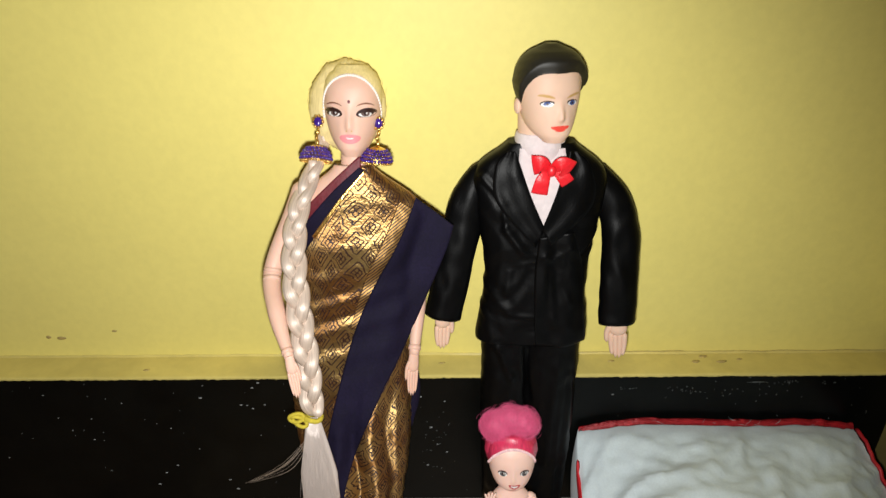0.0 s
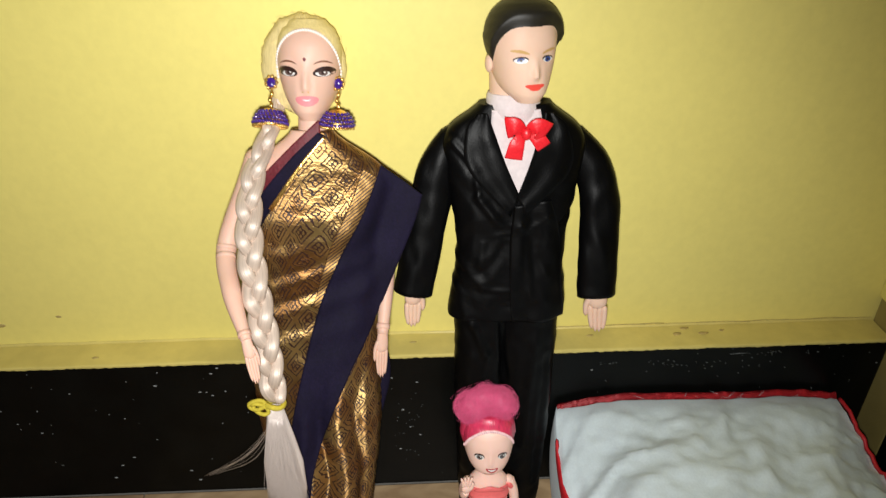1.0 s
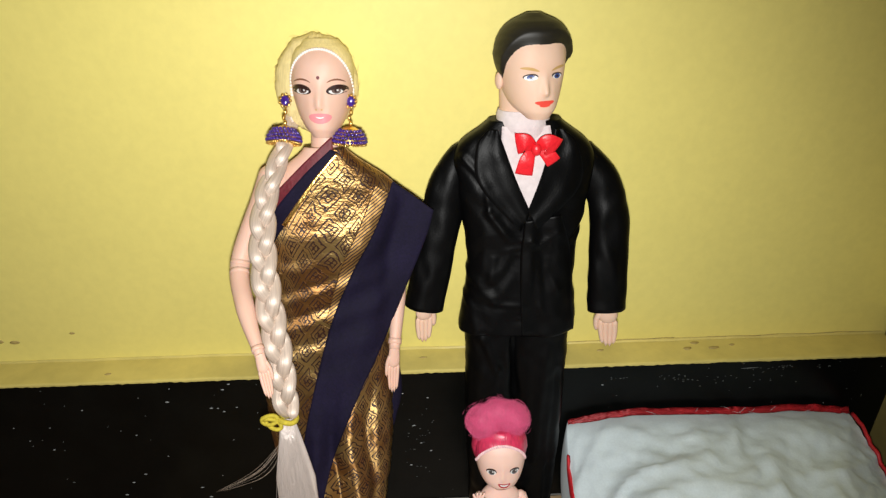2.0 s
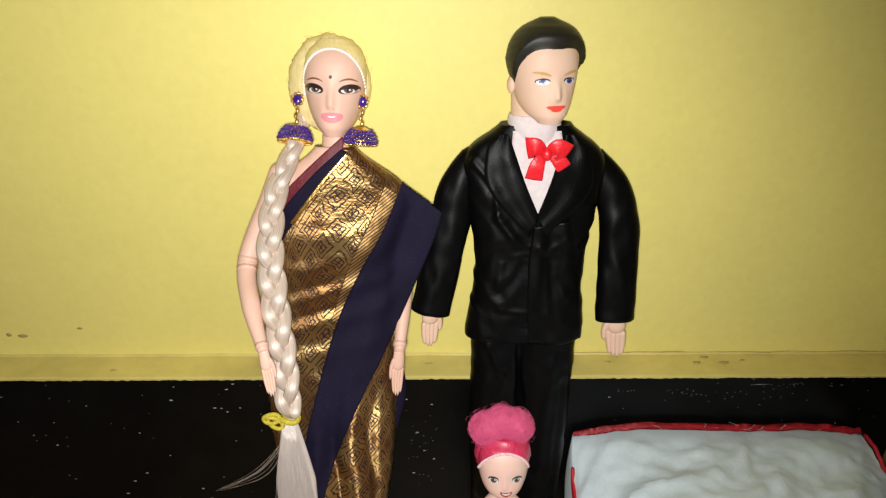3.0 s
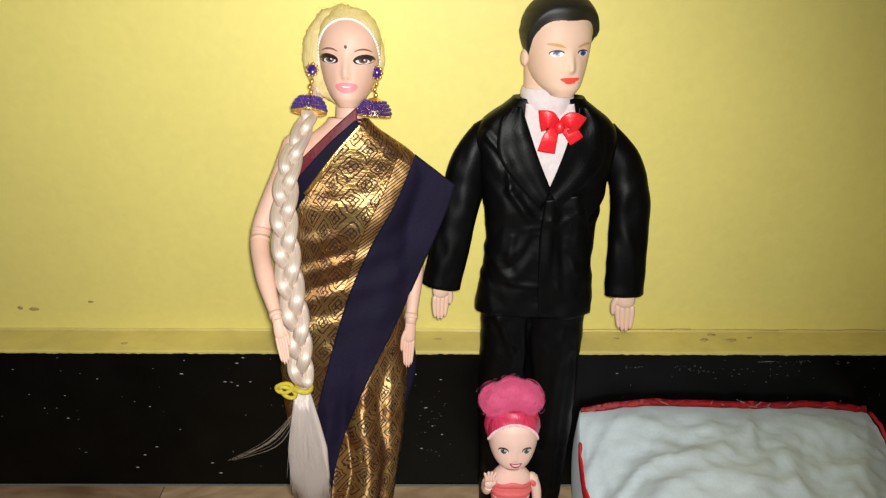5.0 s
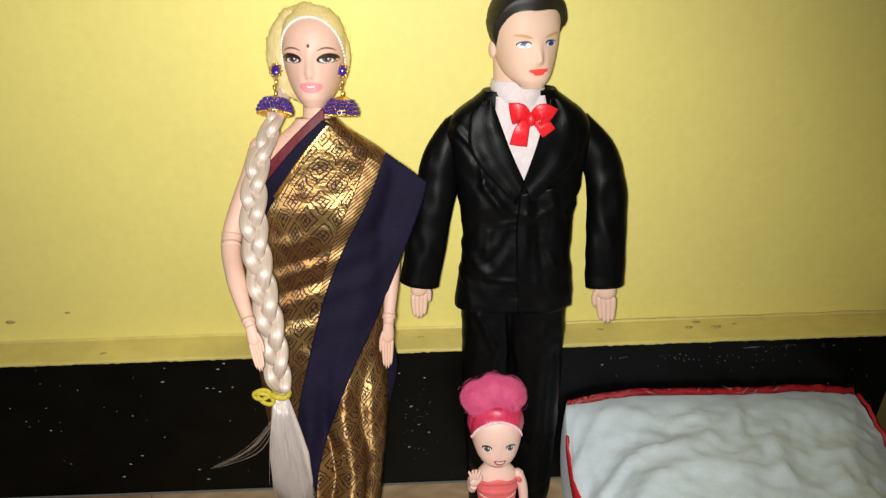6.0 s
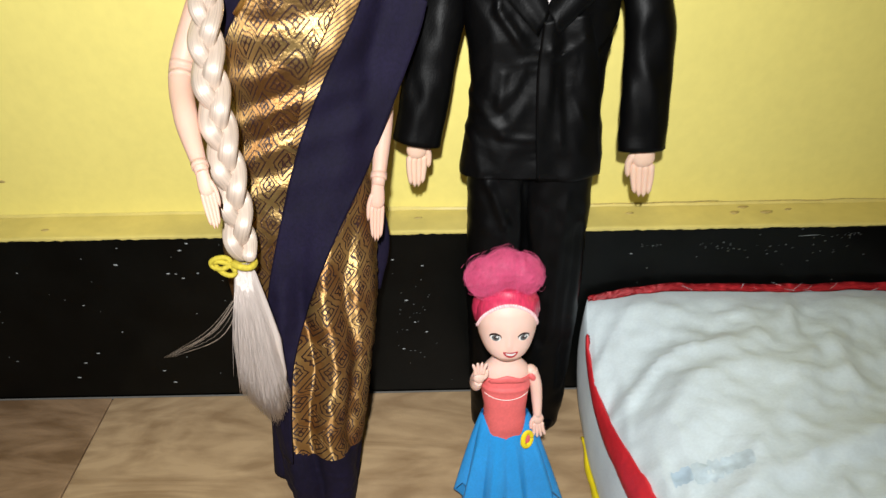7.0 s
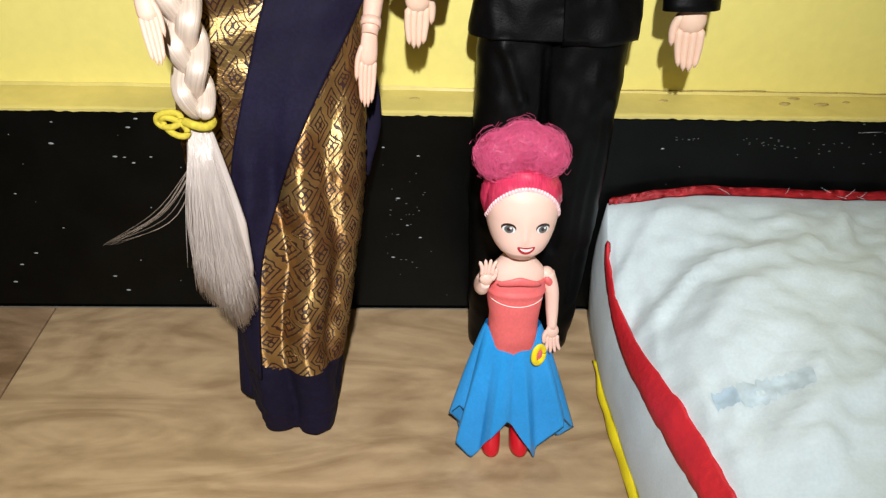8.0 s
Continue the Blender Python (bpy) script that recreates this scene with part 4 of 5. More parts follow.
    # hair drawn to one side into a braid that hangs in front of the shoulder
    pts = [room(0.0585, 0.804, 0.2660), room(0.0540, 0.7900, 0.2535), room(0.0468, 0.7730, 0.2359), room(0.0448, 0.7600, 0.2144), room(0.0466, 0.7500, 0.1902), room(0.0495, 0.7410, 0.1646), room(0.0505, 0.7345, 0.1400)]
    spine = curve_points(pts, 240)
    for k in range(3):
        strand = []
        for i, p in enumerate(spine):
            f = i / 239
            ph = 2 * math.pi * (f * 3.7 + k / 3)
            grow = min(1, 0.5 + f * 1.1)
            strand.append(p + Vector((0.0031 * math.sin(ph) * grow, 0.0028 * math.sin(2 * ph) * grow, 0.0)))
        tube(s, strand, [0.0018, 0.0024, 0.0029, 0.0033, 0.0034, 0.0027], BLONDE, 28, 0.8)
    # loose tail under the tie, in the lightened copy of the braid's colour
    rnd = random.Random(11)
    knot = room(0.0503, 0.7340, 0.1385)
    core = curve_points([knot, room(0.0508, 0.7310, 0.115), room(0.0508, 0.7285, 0.092), room(0.0514, 0.7260, 0.068)], 40)
    tube(s, core, [0.0034, 0.0066, 0.0096, 0.0096, 0.0060], TAIL, 40, 0.34)
    starts, ends = [], []
    for k in range(1500):
        a = rnd.uniform(-1, 1)
        starts.append(knot + Vector((a * 0.0026, rnd.uniform(-0.002, 0.001), -rnd.uniform(0, 0.006))))
        ends.append(room(0.0512 + a * 0.0092 + rnd.gauss(0, 0.0008), 0.7245 + rnd.uniform(-0.003, 0.003), 0.059 + 0.016 * abs(a - 0.25) + abs(rnd.gauss(0, 0.007))))
    strand_bundle(s, starts, ends, (0, -0.002, 0.0), 0.00010, TAIL, 5, 8, 0.0009)
    # one loose lock that strays to the side
    strand_bundle(s, [room(0.0480 + rnd.uniform(-0.001, 0.001), 0.7335, 0.127 + rnd.uniform(-0.001, 0.0005)) for _ in range(9)],
                  [room(0.0095 + rnd.uniform(-0.003, 0.004), 0.7340, 0.0905 + rnd.uniform(0, 0.0004)) for _ in range(9)], (0.006, 0, -0.0055), 0.00006, BLONDE, 8, 12)
    ob = part("woman_doll", s, None, "", True, WOMAN)
    tagged(ob, "blonde braided fashion doll in gold and navy dress, leaning on wall", "doll", "dolls against the wall")
    # hair tie
    tie = empty("hair_tie", WOMAN @ Matrix.Translation(knot))
    b = Shape()
    ringpts = [Vector((0.0042 * math.cos(q * math.pi / 12), 0.0036 * math.sin(q * math.pi / 12), 0.0006 * math.sin(q * math.pi / 6))) for q in range(25)]
    tube(b, curve_points(ringpts, 72), [0.0013], YELLOW_ELASTIC, 10, round_ends=False, side=(0, 0, 1))
    part("band", b, tie)
    for k, (x, zz, tilt) in enumerate(((-0.0075, 0.0012, 0.2), (-0.0060, -0.0008, -0.9))):
        lp = Shape()
        loop = [Vector((x + 0.0036 * math.cos(q * math.pi / 10), -0.003 + 0.0004 * math.sin(q * 0.7), zz + 0.0022 * math.sin(q * math.pi / 10) + tilt * 0.0018 * math.cos(q * math.pi / 10))) for q in range(21)]
        tube(lp, curve_points(loop, 60), [0.0010], YELLOW_ELASTIC, 8, round_ends=False)
        part("loop", lp, tie)
    tagged(tie, "fuzzy yellow elastic hair tie knotted round the braid", "hair tie")
    # bead string round the hairline
    beads = Shape()
    hair_tree = s.tree()
    for k in range(46):
        q = math.pi * (-0.06 + 1.12 * k / 45)
        x, zz = hx + 0.0136 * math.cos(q), z(0.2780) + 0.0166 * math.sin(q) ** 0.9 if math.sin(q) > 0 else z(0.2780) + 0.0166 * math.sin(q)
        y = front(hair_tree, x, zz, 0.0)
        ball(beads, (x, y - 0.0003, zz), (0.0007, 0.0007, 0.0007), PEARL, 8, 5)
    tagged(part("bead_string", beads, None, "", True, WOMAN), "string of tiny white beads worn along the hairline", "headband")
    # earrings
    made = None
    for x, tilt, swing in ((0.0572, 2, -15), (0.0862, 3, 0)):
        m = WOMAN @ pose(x - 0.0755, -0.0065, z(0.2725), swing, tilt, 0) @ Matrix.Scale(0.88, 4)
        if made:
            copy_thing(made, Matrix.LocRotScale(m.translation, m.to_quaternion(), None))
            continue
        made = empty("earring", m)
        st = Shape()
        ball(st, (0, 0, 0), (0.0026, 0.0018, 0.0032), PURPLE, 14, 8)
        part("stud", st, made, "purple stone stud")
        for q in range(9):
            g = Shape()
            ball(g, (0.0026 * math.cos(q * 0.698), -0.0008, 0.0031 * math.sin(q * 0.698)), (0.0009, 0.0009, 0.0009), GOLD, 8, 5)
            part("stud_bead", g, made)
        lk = Shape()
        for q in range(3):
            ball(lk, (0.0004 * (-1) ** q, -0.0006, -0.0056 - q * 0.0028), (0.0010, 0.0010, 0.0015), GOLD, 10, 6)
        part("link", lk, made, "gold bead link")
        dm, prof = Shape(), []
        for i in range(18):
            t = i / 17
            r = 0.0083 * math.sin(0.10 + t * 1.42) ** 0.8
            prof.append([(r * math.cos(j * math.pi / 20), r * math.sin(j * math.pi / 20), -0.0126 - 0.0088 * t ** 1.35) for j in range(40)])
        for i in range(12):
            r = 0.0078 * (1 - i / 14)
            prof.append([(r * math.cos(j * math.pi / 20), r * math.sin(j * math.pi / 20), -0.0214 + 0.0005 * i) for j in range(40)])
        grid(dm, prof, GOLD, True, (True, True))
        dome = part("dome", dm, made, "gold dome")
        gems, rim = Shape(), Shape()
        for row in range(4):
            t = 0.34 + row * 0.18
            r = 0.0083 * math.sin(0.10 + t * 1.42) ** 0.8 + 0.0003
            count = 18 + row * 4
            for j in range(count):
                q = 2 * math.pi * (j + 0.5 * (row % 2)) / count
                ball(gems, (r * math.cos(q), r * math.sin(q), -0.0126 - 0.0088 * t ** 1.35), (0.0009, 0.0009, 0.0009), PURPLE, 7, 5)
        for j in range(40):
            q = 2 * math.pi * j / 40
            ball(rim, (0.0084 * math.cos(q), 0.0084 * math.sin(q), -0.0215), (0.0006, 0.0006, 0.0007), GOLD, 6, 4)
        tagged(part("gem", gems, dome, "purple glass beads"), kind="stuff")
        tagged(part("rim_bead", rim, dome), kind="stuff")
        tagged(made, "gold dome earring set with purple beads", "earring", "pair of earrings")


woman_doll()


# ---- man doll in a black suit ----
def man_doll():
    s = Shape()
    m = pose(0.1675, 0.7795, 0, -5.7, 0) @ Matrix.Diagonal((1.03, 1.0, 1.017, 1))

    # creases pressed into the satin: ends (x, z, x, z), half width, height
    creases = ((-0.0286, 0.2405, -0.0180, 0.2279, 0.0018, 0.0012), (-0.0180, 0.2279, -0.0166, 0.2153, 0.0016, 0.0010), (-0.0166, 0.2137, -0.0061, 0.1996, 0.0024, 0.0018),
               (-0.0138, 0.1886, -0.0152, 0.1760, 0.0022, 0.0006), (-0.0265, 0.1791, -0.0138, 0.1650, 0.0030, 0.0008), (-0.0138, 0.1634, 0.0017, 0.1618, 0.0018, 0.0005),
               (-0.0265, 0.1634, -0.0209, 0.1414, 0.0030, 0.0009), (0.0038, 0.1972, 0.0073, 0.2027, 0.0012, 0.0014), (0.0059, 0.1949, 0.0172, 0.2027, 0.0014, 0.0014),
               (0.0038, 0.1949, 0.0045, 0.1760, 0.0012, 0.0014), (0.0073, 0.1917, 0.0101, 0.1571, 0.0016, 0.0016), (0.0158, 0.1980, 0.0144, 0.1854, 0.0012, -0.0012),
               (0.0116, 0.1838, 0.0186, 0.1697, 0.0018, 0.0012), (0.0243, 0.1980, 0.0345, 0.2106, 0.0016, -0.0014), (0.0017, 0.1540, 0.0130, 0.1571, 0.0014, 0.0010),
               (-0.0190, 0.1420, -0.0110, 0.1220, 0.0024, 0.0020), (-0.0040, 0.1400, -0.0010, 0.1050, 0.0018, -0.0018),
               (-0.0120, 0.1220, -0.0150, 0.0700, 0.0026, 0.0014), (0.0150, 0.1350, 0.0100, 0.0600, 0.0026, 0.0016), (0.0210, 0.1200, 0.0180, 0.0300, 0.0020, -0.0014))

    def folds(p, a, t):
        x, z = p[0], p[2]
        d = 0.0003 * wavy((x, p[1], z * 0.5), 38, 2) + 0.0017 * crumple(x, z * 0.7, 0.024, 2)
        if math.sin(a) > -0.2:
            for x1, z1, x2, z2, w, h in creases:
                dx, dz = x2 - x1, z2 - z1
                k = min(1, max(0, ((x - x1) * dx + (z - z1) * dz) / (dx * dx + dz * dz)))
                far = math.hypot(x - x1 - k * dx, z - z1 - k * dz) / (0.75 * w)
                if far < 4:
                    d += 0.55 * h * (math.exp(-far * far) - 0.45 * math.exp(-(far - 1.9) ** 2))
            pull = math.exp(-(math.hypot(x - 0.004, z - 0.196) / 0.014) ** 2)
            d += 0.0012 * pull * ridged(math.atan2(z - 0.196, x - 0.004), 0.3, 2.4, 5)
            d += 0.0006 * ridged(x * 0.8 - z * 0.6, x * 0.3 + z * 0.5, 70, 7)
        return d

    # trousers, one leg after the other, over black shoes
    for cx, hw, foot in ((-0.0140, 0.0140, -0.0140), (0.0115, 0.0155, 0.0095)):
        loft(s, [(0.0, foot, 0.001, 0.0100, 0.012, 0.010), (0.006, foot, 0.001, hw - 0.0025, 0.013, 0.010), (0.03, (foot + cx) / 2, 0, hw - 0.0018, 0.0125, 0.010), (0.075, cx, 0, hw - 0.0008, 0.012, 0.010), (0.115, cx, 0, hw, 0.012, 0.011), (0.150, cx + 0.001, 0, hw, 0.012, 0.011)],
             BLACK_SATIN, 60, 80, 2.2, folds)
        ball(s, (foot, -0.005, 0.005), (0.0085, 0.012, 0.005), BLACK_SATIN, 24, 12)
    # jacket

    loft(s, [(0.1445, -0.0005, 0, 0.0306, 0.0135, 0.012), (0.152, -0.0003, 0, 0.0300, 0.0135, 0.012), (0.172, 0.0006, 0, 0.0276, 0.0130, 0.0115), (0.190, 0.0006, 0, 0.0272, 0.0125, 0.011), (0.207, 0.0005, 0, 0.0298, 0.0135, 0.011), (0.225, 0.001, 0, 0.0325, 0.0135, 0.011), (0.238, 0.0010, 0, 0.0340, 0.0115, 0.010), (0.2435, 0.0005, 0, 0.0330, 0.0100, 0.009), (0.2475, 0.0002, 0, 0.0292, 0.0090, 0.008), (0.2515, 0.0005, 0, 0.0225, 0.0085, 0.008), (0.2545, 0.001, 0.001, 0.0172, 0.0080, 0.0075), (0.2565, 0.001, 0.0015, 0.0145, 0.0075, 0.0070)],
         BLACK_SATIN, 140, 180, 3.1, folds)
    tree = s.tree()
    # shirt front under the lapels
    sheet(s, tree, [(-0.0105, 0.2545), (-0.0108, 0.245), (-0.0085, 0.230), (-0.0008, 0.2125)], [(0.0118, 0.2545), (0.0130, 0.245), (0.0110, 0.230), (0.0035, 0.2125)], WHITE_CLOTH, 0.0004, 30, 12, 0.0006, -0.008, 0.0003)
    # lapels, front edge and hem overlap
    sheet(s, tree, [(-0.0170, 0.2530), (-0.0225, 0.245), (-0.0215, 0.228), (-0.0015, 0.204)], [(-0.0125, 0.2532), (-0.0095, 0.245), (-0.0040, 0.230), (0.0030, 0.214)], BLACK_SATIN, 0.0009, 40, 10, 0.0009, -0.008, 0.0004)
    sheet(s, tree, [(0.0140, 0.2530), (0.0115, 0.245), (0.0075, 0.232), (0.0015, 0.2145)], [(0.0180, 0.2528), (0.0250, 0.245), (0.0265, 0.226), (0.0060, 0.204)], BLACK_SATIN, 0.0013, 40, 10, 0.0009, -0.008, 0.0004)
    sheet(s, tree, [(0.0005, 0.2095), (-0.0010, 0.190), (-0.0005, 0.168), (0.0010, 0.1425)], [(0.0180, 0.212), (0.0240, 0.192), (0.0265, 0.168), (0.0290, 0.1440)], BLACK_SATIN, 0.0009, 50, 24, 0.0012, -0.006, 0.0006)
    # sleeves with turned ends
    for pts, rad in ((((-0.0270, 0.001, 0.2395), (-0.0345, -0.001, 0.2270), (-0.0390, -0.003, 0.2100), (-0.0440, -0.005, 0.1850), (-0.0492, -0.006, 0.1595)), (0.0078, 0.0094, 0.0099, 0.0099, 0.0101)),
                     (((0.0270, 0.001, 0.2385), (0.0392, -0.001, 0.2235), (0.0445, -0.003, 0.2040), (0.0452, -0.005, 0.1800), (0.0462, -0.006, 0.1545)), (0.0082, 0.0093, 0.0099, 0.0100, 0.0102))):
        c = curve_points(pts, 50)
        c = [p + Vector((0, 0.0009 * wavy(p, 90, 5), 0)) for p in c]
        one = Shape()
        tube(one, c, rad, BLACK_SATIN, 28, 0.62, round_ends=False)
        one.v = [tuple(Vector(p) + Vector((0, 0, 1)) * 0 + Vector((wavy(p, 70, 1), wavy(p, 70, 2), 0)) * 0.0006 + Vector((math.copysign(0.4, p[0]), -1, 0)) * 0.0016 * crumple(p[0], p[2] * 0.6, 0.020, 7)) for p in one.v]
        s.join(one)
        ball(s, pts[0], (rad[0], rad[0] * 0.6, rad[0] * 0.8), BLACK_SATIN, 24, 12)
    hand(s, (-0.0490, -0.006, 0.1610), (-0.05, -0.08, -1), (1, 0.25, 0), 0.0222, TAN, 4, 1, 0.82)
    hand(s, (0.0468, -0.006, 0.1560), (0.05, -0.08, -1), (1, -0.2, 0), 0.0240, TAN, 4, -1, 0.86)
    # collar, neck
    loft(s, [(0.2480, 0.001, 0, 0.0120, 0.0100, 0.009), (0.2560, 0.0005, 0, 0.0128, 0.0108, 0.009), (0.2600, -0.0005, 0.001, 0.0118, 0.0098, 0.009), (0.2612, -0.0005, 0.001, 0.0108, 0.0088, 0.008)], WHITE_CLOTH, 48, 24, 2.0, lambda p, a, t: 0.0006 * wavy(p, 160))
    loft(s, [(0.2560, -0.0008, 0.001, 0.0100, 0.0088, 0.009), (0.2760, -0.0012, 0.002, 0.0102, 0.0090, 0.009)], TAN, 40, 14)
    # head turned a little, in its own frame

    def hair_edge(p):
        x, y, z = p
        turn = abs(math.degrees(math.atan2(x, -y)))
        line = sum(np.interp(abs(turn + e), (0, 25, 45, 70, 84, 96, 112, 180), (0.2972, 0.2976, 0.2960, 0.2880, 0.2790, 0.2785, 0.2790, 0.2760)) for e in (-9, -6, -3, 0, 3, 6, 9)) / 7
        return 0.75 * (z - line)

    head = doll_head([(0.2590, 0, -0.0095, 0.0040, 0.004, 0.004), (0.2615, 0, -0.006, 0.0075, 0.0100, 0.008), (0.2660, 0, -0.002, 0.0105, 0.0140, 0.012), (0.2730, 0, 0, 0.0128, 0.0155, 0.015), (0.2810, 0, 0, 0.0140, 0.0155, 0.016), (0.2890, 0, 0, 0.0146, 0.0158, 0.016), (0.2970, 0, 0, 0.0138, 0.0150, 0.015), (0.3030, 0, 0, 0.0113, 0.0122, 0.012), (0.3066, 0, 0, 0.0074, 0.008, 0.008), (0.3082, 0, 0, 0.0040, 0.0044, 0.0044), (0.3090, 0, 0, 0.0004, 0.0005, 0.0005)],
                     0, (0.2738, 0.0026, 0.0016), 0.2865, TAN, 260, 260)
    ht = head.tree()
    for sx in (-1, 1):
        ex, ez = sx * 0.0062, 0.2815
        spot(head, ht, ex, ez + 0.0005, 0.0031, 0.0015, LASH, 0.00012, 0, -sx * 0.06)
        spot(head, ht, ex, ez, 0.0027, 0.0013, EYE_WHITE, 0.00025)
        spot(head, ht, ex, ez + 0.0001, 0.0017, 0.0013, BLUE_IRIS, 0.0004)
        spot(head, ht, ex, ez + 0.0001, 0.0006, 0.0006, LASH, 0.0005)
        spot(head, ht, ex + sx * 0.0004, ez + 0.0046, 0.0038, 0.0008, BROW, 0.0002, -0.0006, sx * 0.22)
    spot(head, ht, 0, 0.2682, 0.0046, 0.0013, RED_LIP, 0.0003, 0.0006)
    spot(head, ht, 0, 0.2672, 0.0026, 0.0011, RED_LIP, 0.0003)
    # moulded hair: a smooth cap swept to one side, thin at the hairline
    moulded_hair(head, hair_edge, 0.0034, (0, 0.001, 0.283), BLACK_HAIR, 0.00012, 0.2780)
    for sx in (-1, 1):
        ball(head, (sx * 0.0143, 0.003, 0.2780), (0.0017, 0.0030, 0.0046), TAN, 16, 12)
    s.join(head, pose(0.0028, -0.0035, 0.2605, 0, 0, 17) @ Matrix.Diagonal((1.02, 0.92, 0.848, 1)) @ pose(0, 0, -0.2605))
    # red bow
    for pts, rad, tip in ((((0.0040, -0.0135, 0.2455), (-0.0005, -0.0160, 0.2485), (-0.0045, -0.0140, 0.2480)), (0.0018, 0.0044, 0.0052), (0.3, 0, 1)),
                          (((0.0050, -0.0135, 0.2455), (0.0090, -0.0160, 0.2480), (0.0135, -0.0140, 0.2450)), (0.0018, 0.0046, 0.0056), (0.3, 0, 1)),
                          (((0.0035, -0.0130, 0.2450), (0.0005, -0.0150, 0.2400), (-0.0008, -0.0140, 0.2330)), (0.0020, 0.0036, 0.0042), (1, 0, 0)),
                          (((0.0060, -0.0130, 0.2450), (0.0100, -0.0145, 0.2425), (0.0130, -0.0140, 0.2385)), (0.0020, 0.0034, 0.0036), (1, 0, 0))):
        tube(s, curve_points(pts, 14), rad, RED_SATIN, 18, 0.17, round_ends=False)
    ball(s, (0.0045, -0.0155, 0.2452), (0.0024, 0.0022, 0.0030), RED_SATIN, 16, 10)
    tagged(part("man_doll", s, None, "", True, m), "dark-haired fashion doll in black satin suit with red bow", "doll", "dolls against the wall")


man_doll()


# ---- small doll with pink hair ----
def child_doll():
    s = Shape()
    m = pose(0.1535, 0.7180, 0, -11.8) @ Matrix.Diagonal((0.94, 0.94, 1.125, 1))
    # boots and legs
    for x in (-0.0062, 0.0062):
        loft(s, [(0.0, x, -0.002, 0.0040, 0.007, 0.004), (0.003, x, -0.002, 0.0044, 0.007, 0.0042), (0.007, x, 0, 0.0040, 0.0045, 0.004), (0.022, x * 0.9, 0, 0.0042, 0.004, 0.004)], RED_VINYL, 24, 24)
        loft(s, [(0.020, x * 0.9, 0, 0.0036, 0.0036, 0.0036), (0.046, x * 0.7, 0, 0.0050, 0.005, 0.005)], PALE, 20, 10)
    # bodice, chest
    loft(s, [(0.0430, 0, 0, 0.0100, 0.0075, 0.008), (0.0490, 0, 0, 0.0104, 0.0084, 0.008), (0.056, 0, 0, 0.0098, 0.0085, 0.008), (0.064, 0, 0, 0.0110, 0.0088, 0.008), (0.0705, 0, 0, 0.0118, 0.0082, 0.0075), (0.0712, 0, 0, 0.0112, 0.0076, 0.007)], CORAL, 48, 40, 2.2, lambda p, a, t: 0.0004 * wavy(p, 200) + (0.0005 if abs(p[2] - 0.0665) < 0.0006 else 0))
    loft(s, [(0.0690, 0, 0, 0.0112, 0.0075, 0.007), (0.0735, 0, 0, 0.0110, 0.0068, 0.0065), (0.0765, 0, 0, 0.0075, 0.0055, 0.0055), (0.0785, 0, 0, 0.0052, 0.0050, 0.005), (0.084, 0, -0.001, 0.0050, 0.0050, 0.005)], PALE, 40, 30)
    tube(s, curve_points([(-0.0085, -0.0080, 0.0712), (-0.004, -0.0096, 0.0722), (0, -0.0098, 0.0728), (0.004, -0.0096, 0.0722), (0.0085, -0.008, 0.0712)], 16), [0.0008, 0.0016, 0.0008], CORAL, 8, 0.5)
    for sx in (-1, 1):
        tube(s, curve_points([(sx * 0.0105, -0.003, 0.0715), (sx * 0.0128, -0.002, 0.069), (sx * 0.0125, 0, 0.0655)], 8), [0.0012, 0.0016, 0.0010], CORAL, 12)
    seam = [Vector((x, -0.0090 * math.sqrt(1 - (x / 0.0114) ** 2) - 0.0002, 0.0632 + 12 * x * x)) for x in [-0.0105 + 0.001 * k for k in range(22)]]
    tube(s, seam, [0.00016], PEARL, 6)
    # arms
    tube(s, curve_points([(0.0118, 0, 0.0715), (0.0140, -0.001, 0.066), (0.0148, -0.002, 0.059), (0.0150, -0.0045, 0.0525)], 16), [0.0030, 0.0028, 0.0025, 0.0018], PALE, 14, round_ends=False)
    hand(s, (0.0150, -0.0045, 0.0535), (0.08, -0.2, -1), (1, 0.2, 0), 0.0100, PALE, 4, -1, 1.2, 0.22)
    tube(s, curve_points([(-0.0112, 0, 0.0715), (-0.0140, -0.003, 0.0690), (-0.0140, -0.009, 0.0705), (-0.0132, -0.012, 0.0735)], 16), [0.0030, 0.0028, 0.0025, 0.0018], PALE, 14, round_ends=False)
    hand(s, (-0.0130, -0.012, 0.0735), (0.05, -0.1, 1), (1, 0.1, 0), 0.0088, PALE, 4, 1, 1.3, 0.30)
    for sx in (-1, 1):
        ball(s, (sx * 0.0115, 0, 0.0712), (0.0031, 0.0031, 0.0028), PALE, 16, 10)
    # skirt of overlapping pointed panels
    seg, n = 150, 40
    rows = []
    for i in range(n):
        t = i / (n - 1)
        row = []
        for j in range(seg):
            a = 2 * math.pi * j / seg
            q = (a / (2 * math.pi) * 5 + 0.66) % 1
            tip = 1 - abs(q - 0.5) * 2
            top_z = 0.0478 + 0.0050 * (1 - max(0, math.sin(a)) ** 2)
            drop = top_z - (top_z - 0.0195 + 0.0185 * tip ** 1.1) * t
            r = 0.0106 + 0.0122 * t ** 0.85 + 0.0066 * t * (abs(((a * 10 / (2 * math.pi)) % 1) - 0.5) * 2 - 0.5) + 0.0016 * t * math.sin(a * 3 + 1.3)
            row.append((r * 1.06 * math.cos(a) + 0.0012 * t, -r * 0.62 * math.sin(a), drop))
        rows.append(row)
    inner = [[(p[0] * 0.95, p[1] * 0.95, p[2]) for p in row] for row in rows[::-1]]
    grid(s, rows + inner, BLUE_SATIN, True, (False, False))
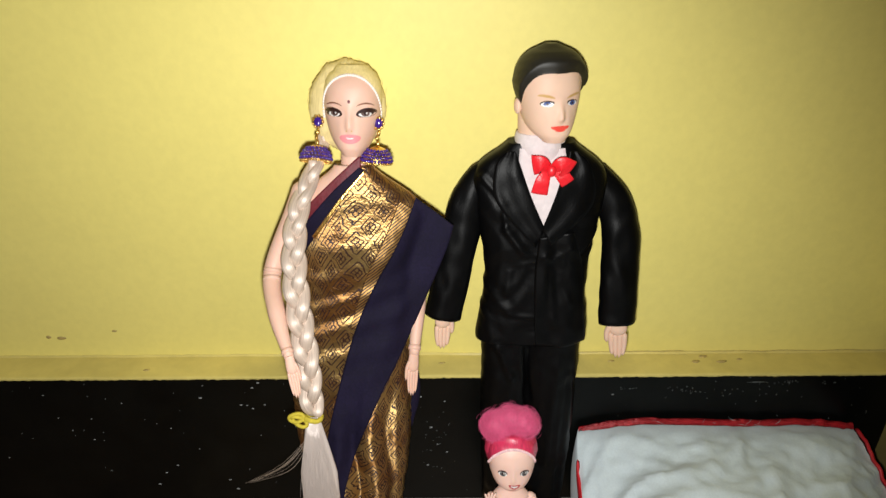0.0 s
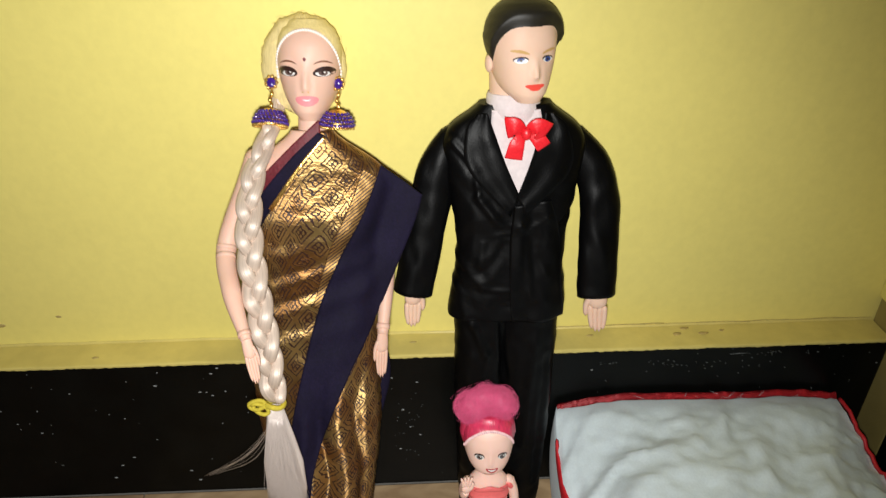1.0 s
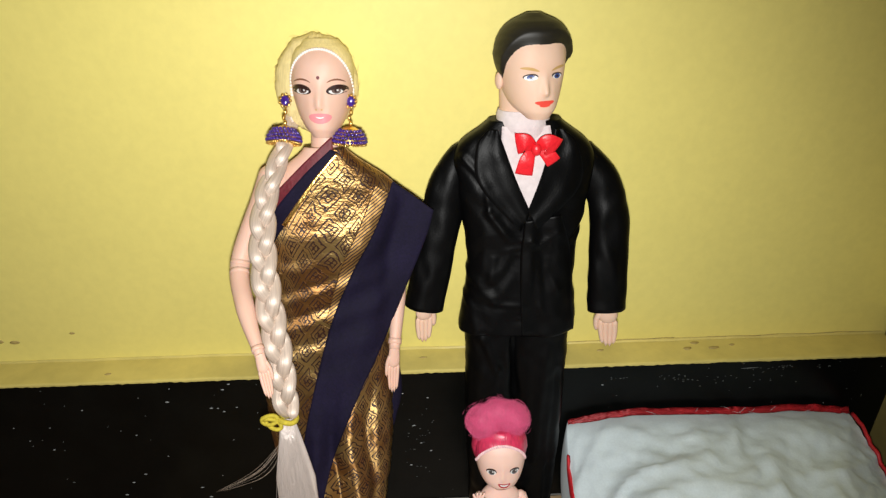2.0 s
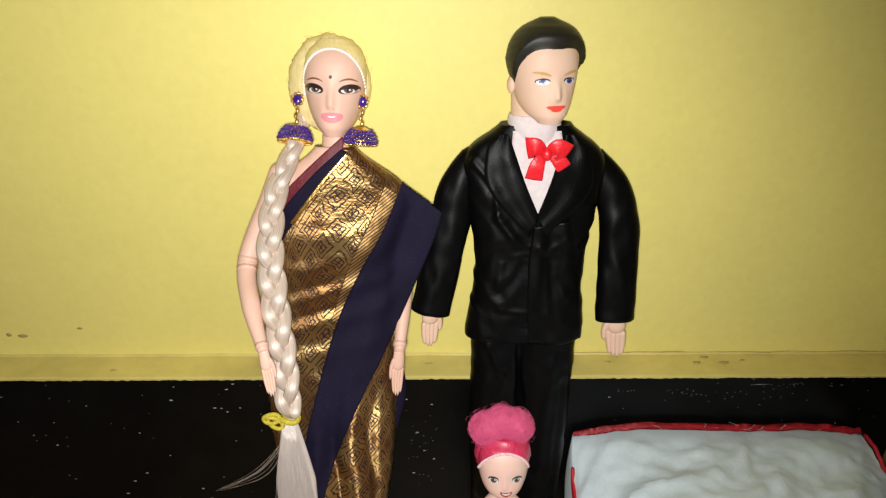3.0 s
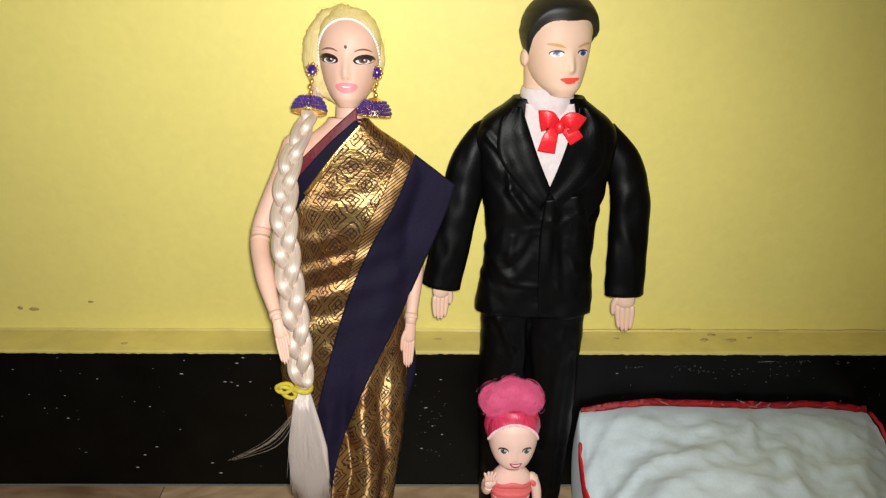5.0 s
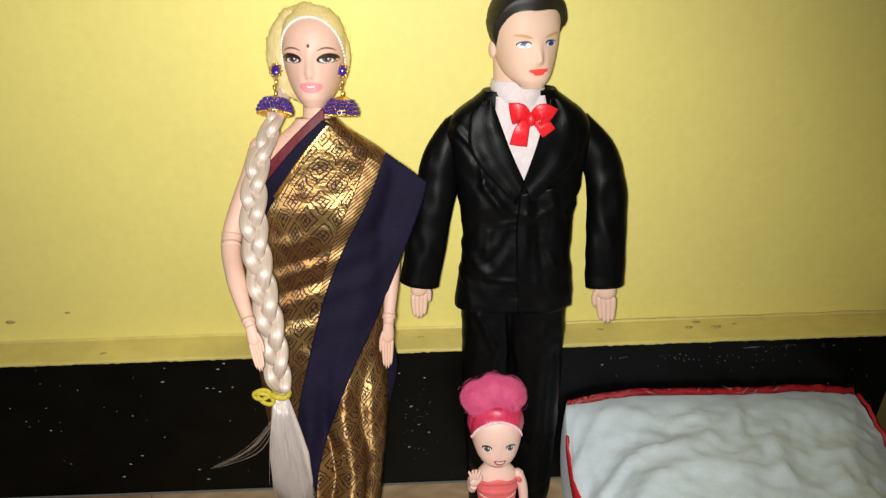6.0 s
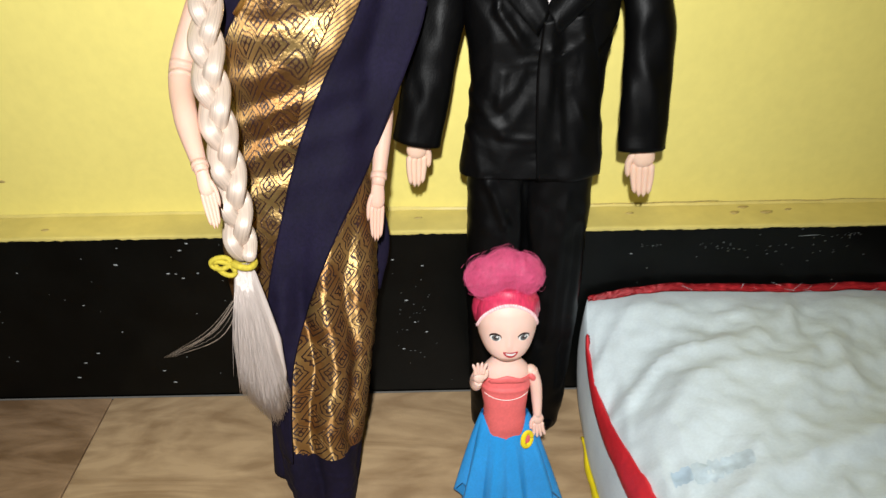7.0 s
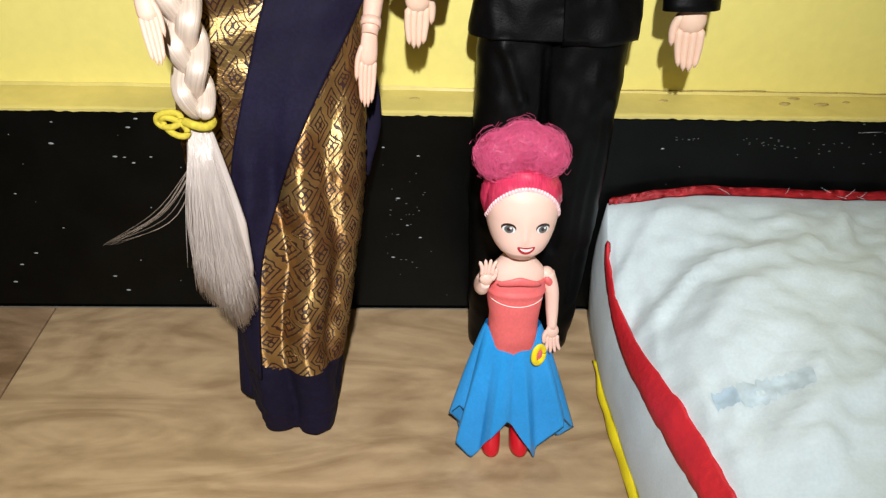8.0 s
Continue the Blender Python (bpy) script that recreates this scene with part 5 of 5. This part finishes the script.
    ringpts = [Vector((0.0098 + 0.0021 * math.cos(q), -0.0094 - 0.0012 * math.sin(q) * 0 + 0.0012 * math.cos(q), 0.0450 + 0.0032 * math.sin(q))) for q in [k * 2 * math.pi / 24 for k in range(25)]]
    tube(s, ringpts, [0.0012], YELLOW_RIBBON, 10, 0.5, round_ends=False)
    ball(s, (0.0098, -0.0086, 0.0450), (0.0016, 0.0008, 0.0026), CORAL, 14, 8)
    # head
    head = doll_head([(0.0785, 0, -0.004, 0.0035, 0.003, 0.003), (0.0800, 0, -0.003, 0.0070, 0.0085, 0.006), (0.0840, 0, -0.001, 0.0102, 0.0115, 0.009), (0.0900, 0, 0, 0.0122, 0.0122, 0.011), (0.0965, 0, 0, 0.0130, 0.0124, 0.012), (0.1030, 0, 0, 0.0120, 0.0115, 0.0115), (0.1075, 0, 0, 0.0085, 0.008, 0.008), (0.1095, 0, 0, 0.0040, 0.004, 0.004)],
                     0, (0.0885, 0.0010, 0.0012), 0.0960, PALE, 130, 140)
    ht = head.tree()
    for sx in (-1, 1):
        ex, ez = sx * 0.0058 + 0.0002, 0.0918
        spot(head, ht, ex, ez + 0.0003, 0.0025, 0.0018, LASH, 0.00012)
        spot(head, ht, ex, ez - 0.0002, 0.0022, 0.0014, EYE_WHITE, 0.00025)
        spot(head, ht, ex, ez - 0.0001, 0.0015, 0.0014, GREY_IRIS, 0.0004)
        spot(head, ht, ex, ez, 0.0007, 0.0007, LASH, 0.0005)
        spot(head, ht, ex + 0.0006, ez + 0.0005, 0.0004, 0.0004, EYE_WHITE, 0.0006)
    spot(head, ht, 0.0006, 0.0840, 0.0031, 0.0014, CHERRY_LIP, 0.0003, 0.0013)
    spot(head, ht, 0.0006, 0.0843, 0.0022, 0.0006, EYE_WHITE, 0.0005, 0.0008)
    moulded_hair(head, lambda p: 0.012 * (math.hypot(p[0] / 0.0127, (p[2] - 0.0905) / 0.0150) - 1) if p[2] > 0.0905 else (abs(p[0]) - 0.0127 if p[2] > 0.088 else -1), 0.0005, (0, 0, 0.092), PINK_CAP)
    top = Shape()
    top.join(head)
    combed = lambda d: 0.03 * noise.noise(Vector((math.atan2(d.z, d.x) * 16, d.y * 2, 1)))
    ball(top, (0, 0.0036, 0.0985), (0.0144, 0.0112, 0.0135), PINK_CAP, 90, 44, combed)
    # white-pink highlight streaks along the hairline, put in as pale beads
    st = top.tree()
    for k in range(34):
        q = math.pi * (0.04 + 0.92 * k / 33)
        x, z = 0.0126 * math.cos(q), 0.0905 + 0.0150 * math.sin(q) ** 0.85
        y = front(st, x, z, -0.002)
        ball(top, (x, y - 0.0002, z), (0.0007, 0.0005, 0.0010), PINK_GLINT, 7, 5)
    # piled curls: darker colour gives the cores their inner shade, paler wisps the highlights
    rnd = random.Random(21)
    puffs = ((-0.0082, 0.001, 0.1138, 0.0086, 0.0082), (0.0056, 0.002, 0.1146, 0.0088, 0.0084), (-0.0012, 0.0005, 0.1183, 0.0082, 0.0066), (-0.0008, 0.004, 0.1090, 0.0104, 0.0060))
    for x, y, z, r, h in puffs:
        ball(top, (x, y, z), (r * 0.80, r * 0.66, h * 0.78), PINK_HAIR, 110, 70, lambda d: 0.05 * noise.noise(d * 4 + Vector((x * 900, 0, 0))) + 0.05 * math.sin(26 * math.hypot(d.x + 0.15, d.z + 0.1) + 5 * noise.noise(d * 3)) * max(0, -d.y))
    for k in range(2600):
        x, y, z, r, h = rnd.choice(puffs[:3])
        d = Vector((rnd.gauss(0, 1), rnd.gauss(-0.4, 1), rnd.gauss(0.2, 1))).normalized()
        c = Vector((x + d.x * r, y + d.y * r * 0.85, z + d.z * h))
        t1 = d.orthogonal().normalized()
        t1.rotate(Matrix.Rotation(rnd.uniform(0, 6.28), 3, d))
        t2 = d.cross(t1)
        rr, span, a0 = rnd.uniform(0.0025, 0.0065), rnd.uniform(1.5, 4.0), rnd.uniform(0, 6)
        lift = rnd.uniform(-0.0020, 0.0008) + max(0, rnd.gauss(-0.0006, 0.0013))
        arc = [c - d * (rr * rr / (2.2 * r) * 0.9 - lift) + t1 * rr * math.cos(a0 + span * q / 9) + t2 * rr * math.sin(a0 + span * q / 9) for q in range(10)]
        tube(top, arc, [0.00005], PINK_WISP, 4, round_ends=False)
    s.join(top, pose(0, 0, 0.0811) @ Matrix.Diagonal((1.06, 1.05, 0.87, 1)) @ pose(0, 0, -0.0795))
    tagged(part("child_doll", s, None, "", True, m), "small doll with piled pink hair, coral top and blue skirt", "doll", "dolls against the wall")


child_doll()
